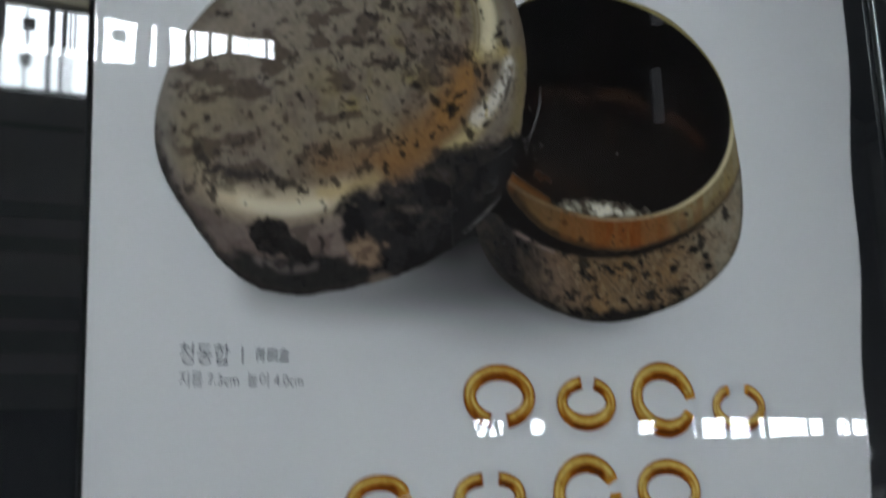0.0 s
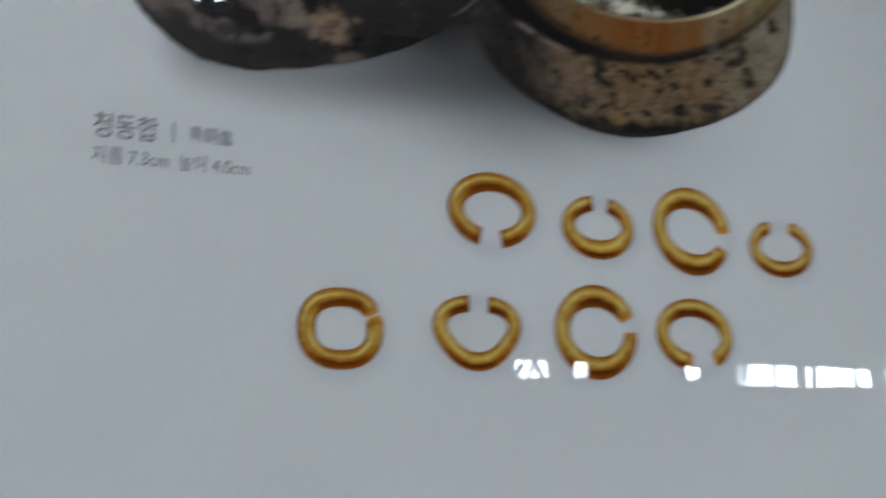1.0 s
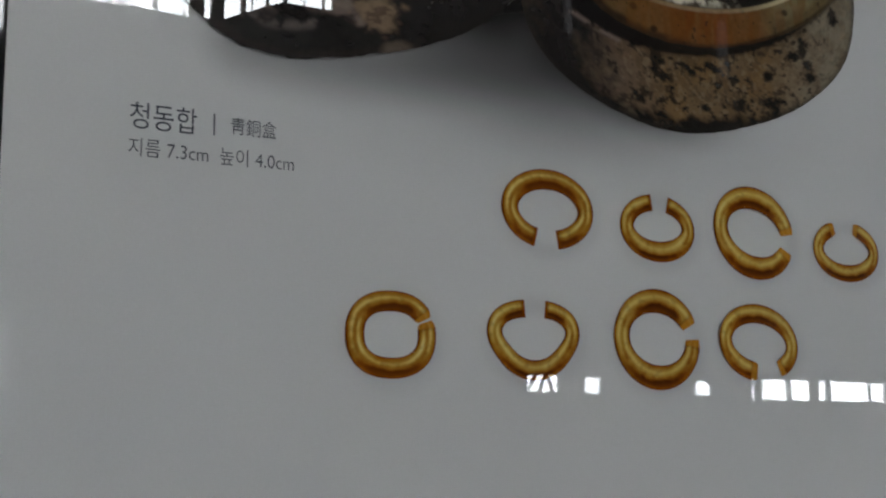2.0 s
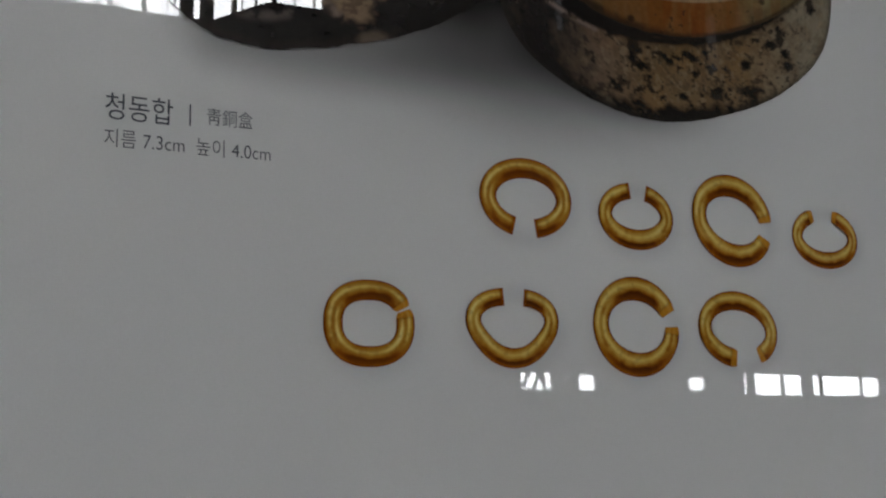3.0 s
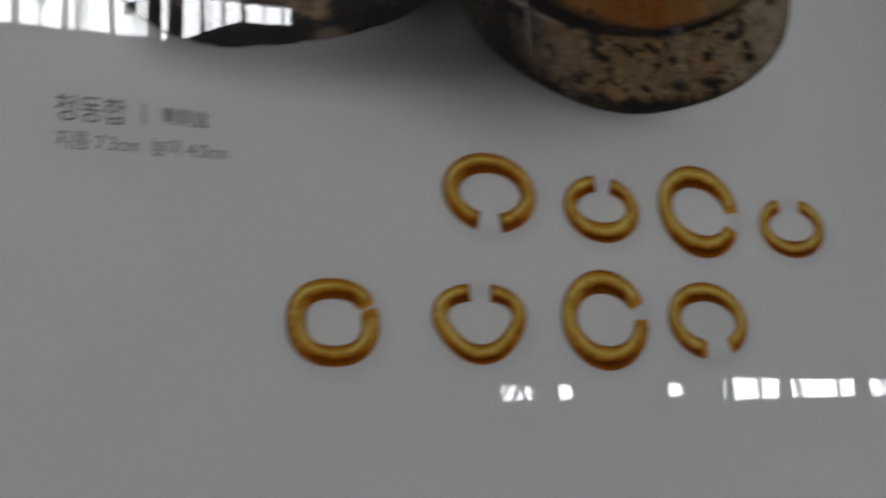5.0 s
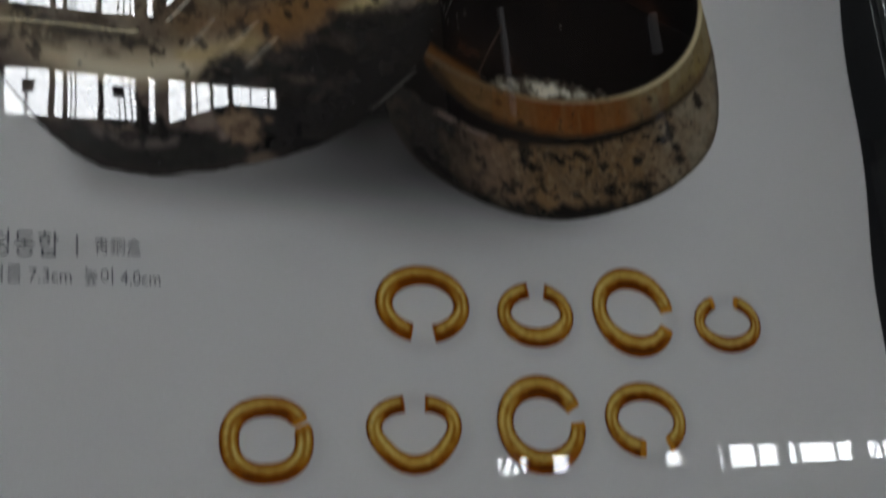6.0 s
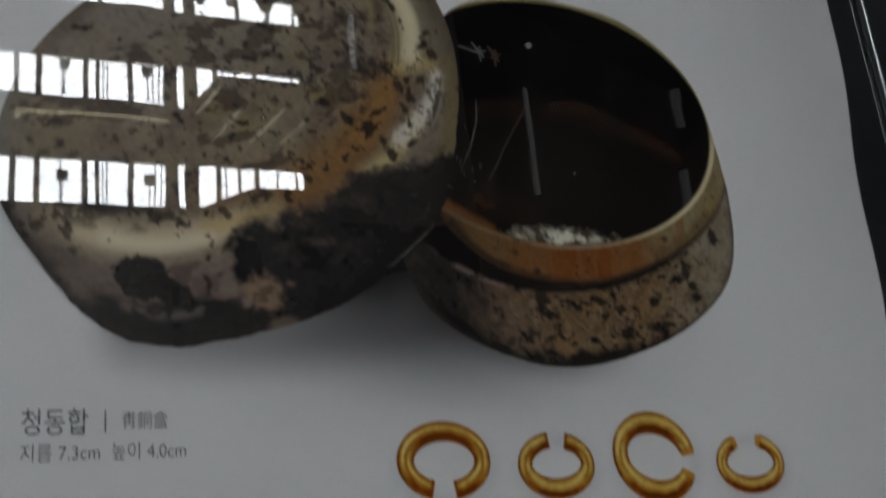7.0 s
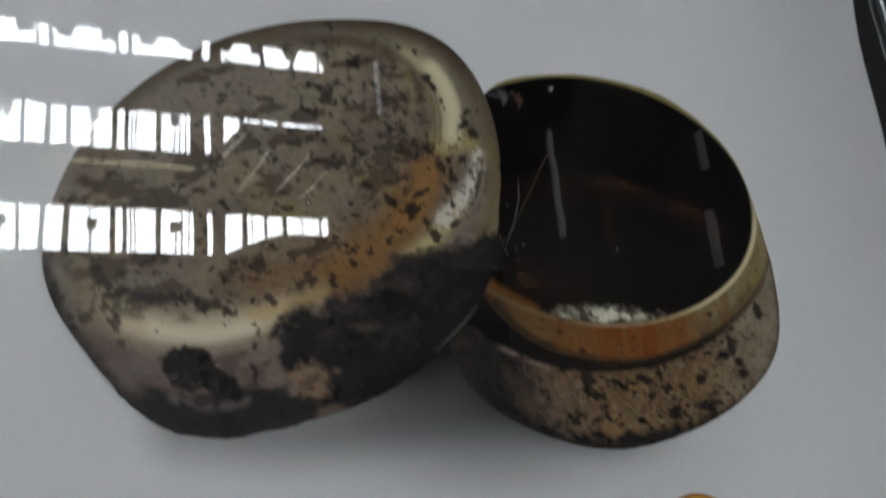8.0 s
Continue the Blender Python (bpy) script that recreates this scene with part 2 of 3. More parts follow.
for x, foot, head in brackets:
    bm = bmesh.new()
    prism(bm, [(x - 3 - foot, 12.20), (x - 3 + foot, 12.20), (x - 3 + head, 12.49), (x - 3 - head, 12.49)], 0.01, 0.04)
    ob = part("roof_bracket", bm, STEEL)
    ob.matrix_world = SOUTH
    tagged(ob, "dark tapered steel roof bracket at the wall head", "bracket", "roof brackets")


# added panels that darken the mirrored lower wall: under the stair, dado, two ledges
for name, a, b, z0, z1, deep, mat, label in (
        ("stair_cladding", 4.42, 9.66, 0.0, 7.96, 0.035, DARK_PAINT, "dark panel added under the stair to darken the mirrored hall wall"),
        ("dado", -10.0, 4.38, 0.0, 2.9, 0.03, DARK_PAINT, "dark painted dado along the hall wall"),
        ("ledge", -10.0, 4.38, 3.75, 4.10, 0.06, DARK_PAINT, "dark horizontal ledge along the hall wall"),
        ("ledge", -10.0, 4.38, 5.35, 5.60, 0.06, DARK_PAINT, "dark horizontal ledge along the hall wall"),
        ("ledge", -10.0, 4.38, 7.40, 7.48, 0.06, STEEL, "thin dark steel ledge under the hall windows")):
    bm = bmesh.new()
    box(bm, a - 3, b - 3, 0.004, deep, z0, z1)
    ob = part(name, bm, mat)
    ob.matrix_world = SOUTH
    tagged(ob, label, name.replace("_", " "), kind="structure")
for a, b in ((3.91, 4.04), (4.23, 4.39)):
    bm = bmesh.new()
    box(bm, a - 3, b - 3, 0.004, 0.07, 0.0, 13.9)
    ob = part("steel_column", bm, STEEL)
    ob.matrix_world = SOUTH
    tagged(ob, "dark painted steel column standing against the hall wall", "column", "hall columns")
for x0, z0, x1, z1 in ((4.45, 12.05, 5.25, 11.15), (5.75, 12.1, 5.0, 11.2), (5.3, 12.0, 5.32, 10.95)):
    bm = bmesh.new()
    prism(bm, [(x0 - 3, z0), (x0 - 2.965, z0), (x1 - 2.965, z1), (x1 - 3, z1)], 0.055, 0.085)
    ob = part("roof_brace", bm, STEEL)
    ob.matrix_world = SOUTH
    tagged(ob, "thin dark steel brace under the hall roof", "brace", "roof braces")


def tube_lamp(m, x, z0, z1, glow=TUBE, thick=0.05):
    base = new("tube_lamp")
    base.matrix_world = m @ pose(x, 0.0, z0)
    tagged(base, "dim upright tube lamp on the hall wall", "lamp", "wall tube lamps")
    bm = bmesh.new()
    bmesh.ops.create_cone(bm, cap_ends=True, segments=10, radius1=thick, radius2=thick, depth=z1 - z0, matrix=Matrix.Translation((0, 0.05 + thick, (z1 - z0) / 2)))
    part("tube", bm, glow, base)
    bm = bmesh.new()
    box(bm, -0.06, 0.06, 0.0, 0.04, 0, z1 - z0)
    part("housing", bm, ALU, base)


tube_lamp(EAST, 1.62, 9.35, 11.9)
tube_lamp(EAST, 8.48, 12.8, 13.9, DIM, 0.12)
tube_lamp(EAST, 8.15, 9.9, 11.4, DIM, 0.12)
tube_lamp(SOUTH, 4.43, 11.15, 12.3, CLEAR)
tube_lamp(SOUTH, -1.75, 1.8, 3.05, CLEAR)


def thin_bar(name, m, a, b, width, mat, label, category, group=""):
    """A slim steel bar before a wall, from a to b along it and up it."""
    (x0, z0), (x1, z1) = a, b
    ln = math.hypot(x1 - x0, z1 - z0)
    ox, oz = (z1 - z0) / ln * width / 2, -(x1 - x0) / ln * width / 2
    bm = bmesh.new()
    prism(bm, [(x0 - ox, z0 - oz), (x0 + ox, z0 + oz), (x1 + ox, z1 + oz), (x1 - ox, z1 - oz)], 0.02, 0.05)
    ob = part(name, bm, mat)
    ob.matrix_world = m
    return tagged(ob, label, category, group)


# slanting bars before the first low window
for a, b in (((0.52, 2.18), (0.72, 1.80)), ((0.30, 1.80), (0.52, 2.18)), ((-0.02, 1.86), (0.20, 2.14)), ((19.35, 1.70), (19.9, 2.22)), ((20.0, 2.2), (20.5, 1.72)), ((20.75, 1.7), (21.3, 2.2)), ((21.5, 2.2), (21.95, 1.75))):
    thin_bar("window_brace", EAST, a, b, 0.07, STEEL, "slanting dark steel brace before a low window", "brace", "window braces")
# thin roof rods and two star shapes, no lamps, glowing so their reflections show
thin_bar("glowing_rod", EAST, (-0.70, 12.22), (0.24, 12.36), 0.05, TUBE, "thin pale rod under the hall roof, given a glow", "light string", "light strings")
thin_bar("glowing_rod", EAST, (0.06, 9.32), (1.62, 11.46), 0.026, REDDISH_GLOW, "thin reddish rod before the dark wall, given a glow", "light string", "light strings")


def glowing_star(x, z, size, mat, label):
    """A flat star of tapering points, given a glow, round a small added housing."""
    base = new("glowing_star")
    base.matrix_world = EAST @ pose(x, 0.06, z)
    tagged(base, label, "lamp", "star lamps")
    bm = bmesh.new()
    box(bm, -0.04, 0.04, -0.06, -0.03, -0.04, 0.04)
    part("housing", bm, STEEL, base)
    for k, ln in enumerate((0.9, 0.55, 1.0, 0.6, 0.8, 0.5)):
        turn = radians(25 + 60 * k)
        c, d, w = math.cos(turn) * size * ln, math.sin(turn) * size * ln, 0.045
        bm = bmesh.new()
        prism(bm, [(math.sin(turn) * w, -math.cos(turn) * w), (c, d), (-math.sin(turn) * w, math.cos(turn) * w)], -0.02, 0.02)
        part("point", bm, mat, base)


glowing_star(0.24, 12.36, 0.30, TUBE, "pale star shape under the hall roof, given a glow")
glowing_star(0.74, 12.42, 0.30, REDDISH_GLOW, "reddish star shape under the hall roof, given a glow")
spot = new("spot_lamp")
spot.matrix_world = EAST @ pose(1.97, 0.1, 13.1)
tagged(spot, "small bright round spot lamp high on the dark hall wall", "lamp")
bm = bmesh.new()
bmesh.ops.create_uvsphere(bm, u_segments=12, v_segments=8, radius=0.065)
part("bulb", bm, CLEAR, spot)
bm = bmesh.new()
box(bm, -0.04, 0.04, -0.1, -0.02, -0.04, 0.04)
part("bracket", bm, STEEL, spot)

# ---- the board and its metal strip ----
board = new("display_board")
tagged(board, "black lacquered display board standing on the hall floor", "display board")
bm = bmesh.new()
box(bm, -0.75, 1.25, 0.012, 0.05, 0.0, 2.6)
part("panel", bm, BOARD, board)
bm = bmesh.new()
box(bm, 0.854, 0.860, 0.004, 0.012, 0.0, 2.6)
part("edge_strip", bevelled(bm, 0.002), ANODISED, board, "thin dull anodised aluminium strip")


# ---- the printed poster ----
def ink(r, g, b):
    """The reflectance of a printed tone, given on a scale on which bare paper reads 165."""
    f = [((c / 255 + 0.055) / 1.055) ** 2.4 for c in (r, g, b)]
    f = [min(0.84, 0.8 * c / 0.376) for c in f]
    return np.array([0.3 * (c / 0.3) ** 1.3 if c < 0.3 else c for c in f])


def lattice(x, z, seed):
    """Smooth random values on a unit grid."""
    xi, zi = np.floor(x).astype(np.int64), np.floor(z).astype(np.int64)
    fx, fz = x - xi, z - zi
    fx, fz = fx * fx * (3 - 2 * fx), fz * fz * (3 - 2 * fz)

    def h(a, b):
        n = (a * 374761393 + b * 668265263 + seed * 974634777) & 0x7FFFFFFF
        n = ((n ^ (n >> 13)) * 1274126177) & 0x7FFFFFFF
        return ((n ^ (n >> 16)) & 0xFFFF) / 65535.0
    return (h(xi, zi) * (1 - fx) + h(xi + 1, zi) * fx) * (1 - fz) + (h(xi, zi + 1) * (1 - fx) + h(xi + 1, zi + 1) * fx) * fz


def fbm(x, z, size, seed, octaves=4, turn=0.0, stretch=1.0):
    c, s = math.cos(turn), math.sin(turn)
    a, b = (x * c + z * s) / (size * stretch), (z * c - x * s) / size
    total, amp, norm = 0, 1.0, 0
    for o in range(octaves):
        total, norm = total + amp * lattice(a * 2 ** o + 17.3 * o, b * 2 ** o - 9.1 * o, seed + o), norm + amp
        amp *= 0.55
    return total / norm


def step(lo, hi, v):
    k = np.clip((v - lo) / (hi - lo), 0, 1)
    return k * k * (3 - 2 * k)


def lay(col, mask, tone):
    return col + (tone - col) * np.clip(mask, 0, 1)[:, None]


def stroke(x, z, a, b, c, width, soft=1.0):
    """1 on a bent brush stroke from a by b to c, falling to 0 at its width."""
    best = np.full(len(x), 9.0)
    for t in np.linspace(0, 1, 60):
        px = (1 - t) ** 2 * a[0] + 2 * t * (1 - t) * b[0] + t * t * c[0]
        pz = (1 - t) ** 2 * a[1] + 2 * t * (1 - t) * b[1] + t * t * c[1]
        best = np.minimum(best, np.hypot(x - px, z - pz))
    return 1 - step(width * (1 - soft), width, best)


def blob(x, z, cx, cz, rx, rz, turn=0.0, edge=0.3, rough=0.0, seed=5, grain=0.012):
    c, s = math.cos(radians(turn)), math.sin(radians(turn))
    d = np.hypot(((x - cx) * c + (z - cz) * s) / rx, ((z - cz) * c - (x - cx) * s) / rz)
    if rough:
        d = d + rough * (fbm(x, z, grain, seed) - 0.5) * 2
    return 1 - step(1 - edge, 1 + edge, d)


def oval(x, z, cx, cz, a, b, turn):
    """How far out from an ellipse's middle (1 on its line), and the angle round it."""
    c, s = math.cos(radians(turn)), math.sin(radians(turn))
    u, v = ((x - cx) * c + (z - cz) * s) / a, ((z - cz) * c - (x - cx) * s) / b
    return np.hypot(u, v), np.degrees(np.arctan2(v, u))


poster = new("poster")
tagged(poster, "glossy laminated museum poster of bronze vessels and gold rings", "poster")


def picture(name, xs, zs, faces, cols, depth, label=""):
    me = bpy.data.meshes.new(name)
    me.from_pydata([(float(x), -depth, float(z)) for x, z in zip(xs, zs)], [], faces)
    at = me.color_attributes.new("ink", "FLOAT_COLOR", "POINT")
    at.data.foreach_set("color", np.column_stack([cols, np.ones(len(cols))]).astype(np.float32).ravel())
    me.materials.append(PRINT)
    ob = new(name, me)
    ob.parent = poster
    if label:
        ob["label"] = label
    return ob


def grid_faces(n, m, wrap=False):
    """Quads of n rows of m points."""
    i, j = np.meshgrid(np.arange(n - 1), np.arange(m if wrap else m - 1), indexing="ij")
    a, b = i * m + j, i * m + (j + 1) % m
    return np.stack([a, b, b + m, a + m], -1).reshape(-1, 4).tolist()


def toned(col, n):
    """Print the dull metal darker and grainy, the sheen in full."""
    m = 0.52 + 0.24 * n
    keep = step(0.34, 0.56, col.mean(1))
    return col * (m + (0.97 - m) * keep)[:, None]


def outline(c, co, turns, rings, ragged):
    """Points of a disc whose radius swells and shrinks round it, on rings from near the middle to the edge."""
    th = np.linspace(0, 2 * np.pi, turns, endpoint=False)
    r = np.full(turns, co[0])
    for k in range(1, len(co) // 2 + 1):
        r += co[2 * k - 1] * np.cos(k * th) + co[2 * k] * np.sin(k * th)
    # the corroded edge is a little ragged
    r += ragged * (fbm(np.cos(th) * r, np.sin(th) * r, 0.008, 61, 3) - 0.5) * step(0.05, 0.35, -np.sin(th - 0.5))
    f = np.linspace(0.004, 1, rings)
    return (c[0] + f[:, None] * r * np.cos(th)).ravel(), (c[1] + f[:, None] * r * np.sin(th)).ravel(), np.repeat(f, turns), np.tile(th, rings)


def paint_lid():
    x, z, f, th = outline((0.1145, 1.7272), (0.1734, -0.0005, -0.0015, 0.0033, 0.0289, -0.0036, 0.0002, -0.0054, -0.0013, -0.002, -0.0019, 0.0011, -0.0011, 0.0004, -0.0013, -0.0005, 0.0008, 0.0004, 0.0003, -0.0005, -0.0003, -0.0001, 0.0002, 0.0001, -0.0003), 480, 200, 0.0032)
    e, an = oval(x, z, 0.083, 1.754, 0.1705, 0.0927, 37)
    n1, n2, n3 = fbm(x, z, 0.05, 1), fbm(x, z, 0.013, 11, 4, 0.35, 2.0), fbm(x, z, 0.006, 21, 3)
    n4, n5 = fbm(x, z, 0.022, 91, 4), fbm(x, z, 0.0035, 95, 2)
    col = np.tile(ink(116, 105, 95), (len(x), 1))
    col = lay(col, step(0.42, 0.68, n1) * 0.8, ink(122, 110, 92))
    col = lay(col, step(0.45, 0.72, n4) * 0.7, ink(97, 87, 77))
    col = lay(col, step(0.50, 0.70, fbm(x, z, 0.035, 33, 3)) * blob(x, z, 0.13, 1.74, 0.08, 0.06, 30, 0.7) * 0.7, ink(122, 108, 74))
    col = lay(col, blob(x, z, 0.06, 1.795, 0.11, 0.06, 35, 0.6) * 0.5, ink(126, 117, 107))
    # the upper rim turns away, dim and olive
    col = lay(col, step(0.97, 1.10, e) * step(1.72, 1.82, z), ink(106, 98, 86))
    col = lay(col, step(0.90, 0.985, f) * step(1.74, 1.82, z) * (0.45 + 0.35 * step(0.05, 0.18, x)) * (1 - 0.5 * step(0.255, 0.285, x)), ink(66, 58, 48))
    col = lay(col, stroke(x, z, (0.05, 1.853), (0.18, 1.905), (0.222, 1.845), 0.009) * 0.55, ink(78, 70, 56))
    # the wall below the face: grey at the turn, pinkish beneath
    wall = step(1.0, 1.10, e) * (1 - step(1.66, 1.70, z))
    col = lay(col, wall, ink(112, 100, 93))
    col = lay(col, wall * step(0.46, 0.62, n4) * 0.7, ink(88, 78, 73))
    col = lay(col, wall * step(0.54, 0.68, n2) * 0.65, ink(68, 62, 59))
    col = lay(col, wall * (1 - step(-0.03, 0.03, x + 0.05 * (n4 - 0.5))) * 0.45, ink(84, 77, 74))
    col = lay(col, (1 - step(-0.068, -0.045, x)) * 0.6, ink(120, 115, 108))
    # warm belt along the lower edge of the face
    warm = 0.6 + 0.6 * (n1 - 0.3)
    col = lay(col, stroke(x, z, (0.085, 1.658), (0.17, 1.665), (0.222, 1.772), 0.042) * warm, ink(112, 88, 62))
    col = lay(col, stroke(x, z, (0.125, 1.664), (0.185, 1.692), (0.219, 1.765), 0.028) * 0.7, ink(124, 94, 62))
    col = lay(col, stroke(x, z, (0.195, 1.722), (0.214, 1.745), (0.222, 1.768), 0.018) * 0.5, ink(138, 102, 64))
    col = lay(col, stroke(x, z, (0.198, 1.690), (0.232, 1.714), (0.245, 1.742), 0.014), ink(150, 136, 100))
    col = lay(col, stroke(x, z, (0.232, 1.79), (0.248, 1.80), (0.262, 1.798), 0.018) * 0.8, ink(150, 132, 88))
    # sheen on the shoulder, below and at the side
    col = lay(col, stroke(x, z, (-0.034, 1.632), (0.03, 1.604), (0.116, 1.650), 0.026) * (0.72 + 0.4 * (n4 - 0.5)), ink(140, 126, 106))
    col = lay(col, stroke(x, z, (-0.014, 1.626), (0.03, 1.611), (0.092, 1.639), 0.021) * 0.85, ink(158, 145, 120))
    col = lay(col, stroke(x, z, (0.000, 1.622), (0.035, 1.614), (0.070, 1.628), 0.009) * 0.7, ink(170, 163, 144))
    col = lay(col, stroke(x, z, (0.070, 1.636), (0.092, 1.640), (0.120, 1.655), 0.012) * 0.6, ink(150, 130, 90))
    col = lay(col, stroke(x, z, (0.212, 1.872), (0.252, 1.860), (0.243, 1.80), 0.024) * 0.8, ink(150, 140, 112))
    col = lay(col, stroke(x, z, (0.234, 1.866), (0.256, 1.840), (0.246, 1.805), 0.013), ink(164, 156, 130))
    col = lay(col, stroke(x, z, (0.222, 1.858), (0.236, 1.83), (0.228, 1.792), 0.003) * 0.7, ink(108, 98, 74))
    col = lay(col, stroke(x, z, (0.227, 1.858), (0.241, 1.83), (0.233, 1.792), 0.002) * 0.6, ink(104, 96, 74))
    col = lay(col, stroke(x, z, (0.270, 1.786), (0.262, 1.752), (0.228, 1.724), 0.013) * step(0.35, 0.55, n3 + 0.10), ink(158, 153, 144))
    col = lay(col, stroke(x, z, (0.283, 1.80), (0.286, 1.75), (0.268, 1.712), 0.015) * 0.85, ink(108, 98, 74))
    col = lay(col, stroke(x, z, (0.292, 1.84), (0.302, 1.78), (0.292, 1.70), 0.016) * 0.8, ink(82, 73, 62))
    # dark burial crust on the lower side
    brim = np.interp(x, (0.070, 0.080, 0.088, 0.104, 0.117, 0.154, 0.183, 0.208, 0.234, 0.261, 0.31), (1.57, 1.622, 1.639, 1.645, 1.642, 1.660, 1.680, 1.692, 1.700, 1.707, 1.72))
    low = step(-0.007, 0.007, brim - z + 0.022 * (n4 - 0.5) + 0.020 * (n2 - 0.5) + 0.010 * (n3 - 0.5)) * step(0.076, 0.092, x + 0.05 * (n4 - 0.5) + 0.04 * (n2 - 0.5) + 0.10 * (z - 1.61))
    col = lay(col, low, ink(50, 48, 48))
    col = lay(col, low * step(0.52, 0.70, n2) * 0.6, ink(70, 65, 61))
    col = lay(col, low * step(0.14, 0.24, x) * 0.55, ink(40, 39, 40))
    col = lay(col, low * blob(x, z, 0.165, 1.645, 0.035, 0.018, 25, 0.6) * step(0.5, 0.66, n4) * 0.7, ink(96, 88, 80))
    col = lay(col, low * step(0.56, 0.68, fbm(x, z, 0.02, 77)) * 0.5, ink(36, 34, 34))
    # crust along the foot
    sole = np.interp(x, (-0.06, -0.04, -0.024, -0.008, 0.010, 0.025, 0.048, 0.068, 0.089, 0.105, 0.12, 0.13), (1.622, 1.596, 1.578, 1.581, 1.577, 1.570, 1.574, 1.582, 1.586, 1.574, 1.569, 1.562))
    foot = step(-0.006, 0.006, sole - z + 0.026 * (n2 - 0.5) + 0.02 * (n4 - 0.5)) * (1 - step(0.118, 0.135, x))
    col = lay(col, foot, ink(50, 48, 47))
    col = lay(col, step(0.955, 0.99, f + 0.03 * (n2 - 0.5)) * (1 - step(1.65, 1.69, z)) * 0.8, ink(58, 54, 52))
    col = lay(col, foot * step(0.56, 0.70, n4) * 0.5, ink(46, 44, 44))
    # bare tan patch, pale scrapes and the deep blot
    col = lay(col, blob(x, z, 0.107, 1.588, 0.019, 0.014, -5, 0.25, 0.8, 9), ink(124, 104, 88))
    col = lay(col, blob(x, z, 0.108, 1.586, 0.016, 0.012, -5, 0.4, 0.9, 10, 0.006) * step(0.56, 0.66, n3) * 0.7, ink(82, 70, 62))
    col = lay(col, blob(x, z, 0.123, 1.564, 0.011, 0.006, 15, 0.5, 0.4, 19) * 0.7, ink(112, 100, 90))
    col = lay(col, stroke(x, z, (0.012, 1.575), (0.036, 1.563), (0.064, 1.574), 0.006) * step(0.36, 0.55, n3) * 0.8, ink(98, 92, 88))
    col = lay(col, blob(x, z, 0.0235, 1.5955, 0.0165, 0.0185, 10, 0.08, 0.45, 13, 0.009), ink(48, 45, 44))
    col = lay(col, blob(x, z, 0.043, 1.5855, 0.018, 0.009, -30, 0.10, 0.5, 15, 0.008), ink(48, 45, 44))
    # corrosion lines and pits
    inner = 1 - step(0.94, 1.04, e)
    centre = blob(x, z, 0.05, 1.735, 0.11, 0.05, 30, 0.6)
    side = blob(x, z, 0.165, 1.80, 0.06, 0.075, 20, 0.6)
    col = lay(col, inner * step(0.60, 0.69, n2 + 0.10 * centre + 0.07 * side - 0.02) * 0.72, ink(66, 57, 52))
    col = lay(col, inner * side * step(0.52, 0.62, n3) * 0.6, ink(58, 53, 50))
    col = lay(col, inner * step(0.68, 0.76, n3 + 0.05 * centre + 0.03 * side) * 0.65, ink(52, 46, 42))
    col = lay(col, (1 - low) * (1 - foot) * step(0.735, 0.79, fbm(x, z, 0.010, 51, 3)) * 0.85, ink(48, 44, 42))
    for cx, cz, rx, rz in ((0.2026, 1.7302, 0.009, 0.0075), (0.2235, 1.7869, 0.005, 0.007), (0.209, 1.7442, 0.012, 0.003), (0.2151, 1.720, 0.005, 0.006),
                           (0.2181, 1.7105, 0.005, 0.007), (0.2338, 1.7715, 0.005, 0.006), (0.2398, 1.7785, 0.006, 0.004), (0.2517, 1.780, 0.008, 0.004),
                           (0.2418, 1.7632, 0.004, 0.007), (0.2352, 1.7506, 0.004, 0.006), (0.2595, 1.8147, 0.008, 0.004), (0.2657, 1.807, 0.005, 0.005),
                           (0.2309, 1.8486, 0.004, 0.007), (0.2278, 1.8547, 0.006, 0.004), (0.1835, 1.7366, 0.005, 0.006), (0.1625, 1.8587, 0.007, 0.006)):
        col = lay(col, blob(x, z, cx, cz, rx * 0.85, rz * 0.85, 35, 0.25, 1.2, 7, 0.004) * 0.88, ink(46, 41, 38))
    for cx, cz, rx, rz in ((-0.038, 1.661, 0.004, 0.008), (-0.0325, 1.6516, 0.006, 0.004), (-0.031, 1.638, 0.005, 0.008), (-0.0446, 1.629, 0.010, 0.004),
                           (-0.0083, 1.643, 0.017, 0.004), (0.0222, 1.6468, 0.008, 0.004), (-0.0265, 1.6253, 0.004, 0.005), (-0.0625, 1.640, 0.004, 0.009),
                           (0.0379, 1.6414, 0.006, 0.004), (0.0517, 1.636, 0.006, 0.003), (0.0588, 1.6746, 0.006, 0.004), (0.0756, 1.6758, 0.005, 0.006),
                           (0.0808, 1.648, 0.004, 0.004), (0.1112, 1.6625, 0.009, 0.006), (0.1448, 1.7642, 0.009, 0.006), (-0.0225, 1.612, 0.004, 0.003)):
        col = lay(col, blob(x, z, cx, cz, rx, rz, 10, 0.3, 1.6, 17, 0.005) * 0.75, ink(50, 46, 44))
    # a dark dotted line beside the bright scrape on the rim, and the groove round the face
    col = lay(col, stroke(x, z, (0.2705, 1.778), (0.263, 1.742), (0.2369, 1.7190), 0.0035, 0.5) * step(0.44, 0.56, n3) * 0.8, ink(62, 56, 50))
    col = lay(col, stroke(x, z, (0.120, 1.871), (0.205, 1.897), (0.2195, 1.843), 0.010) * 0.55, ink(80, 72, 60))
    col = lay(col, stroke(x, z, (0.205, 1.862), (0.214, 1.850), (0.212, 1.825), 0.006) * 0.5, ink(130, 116, 84))
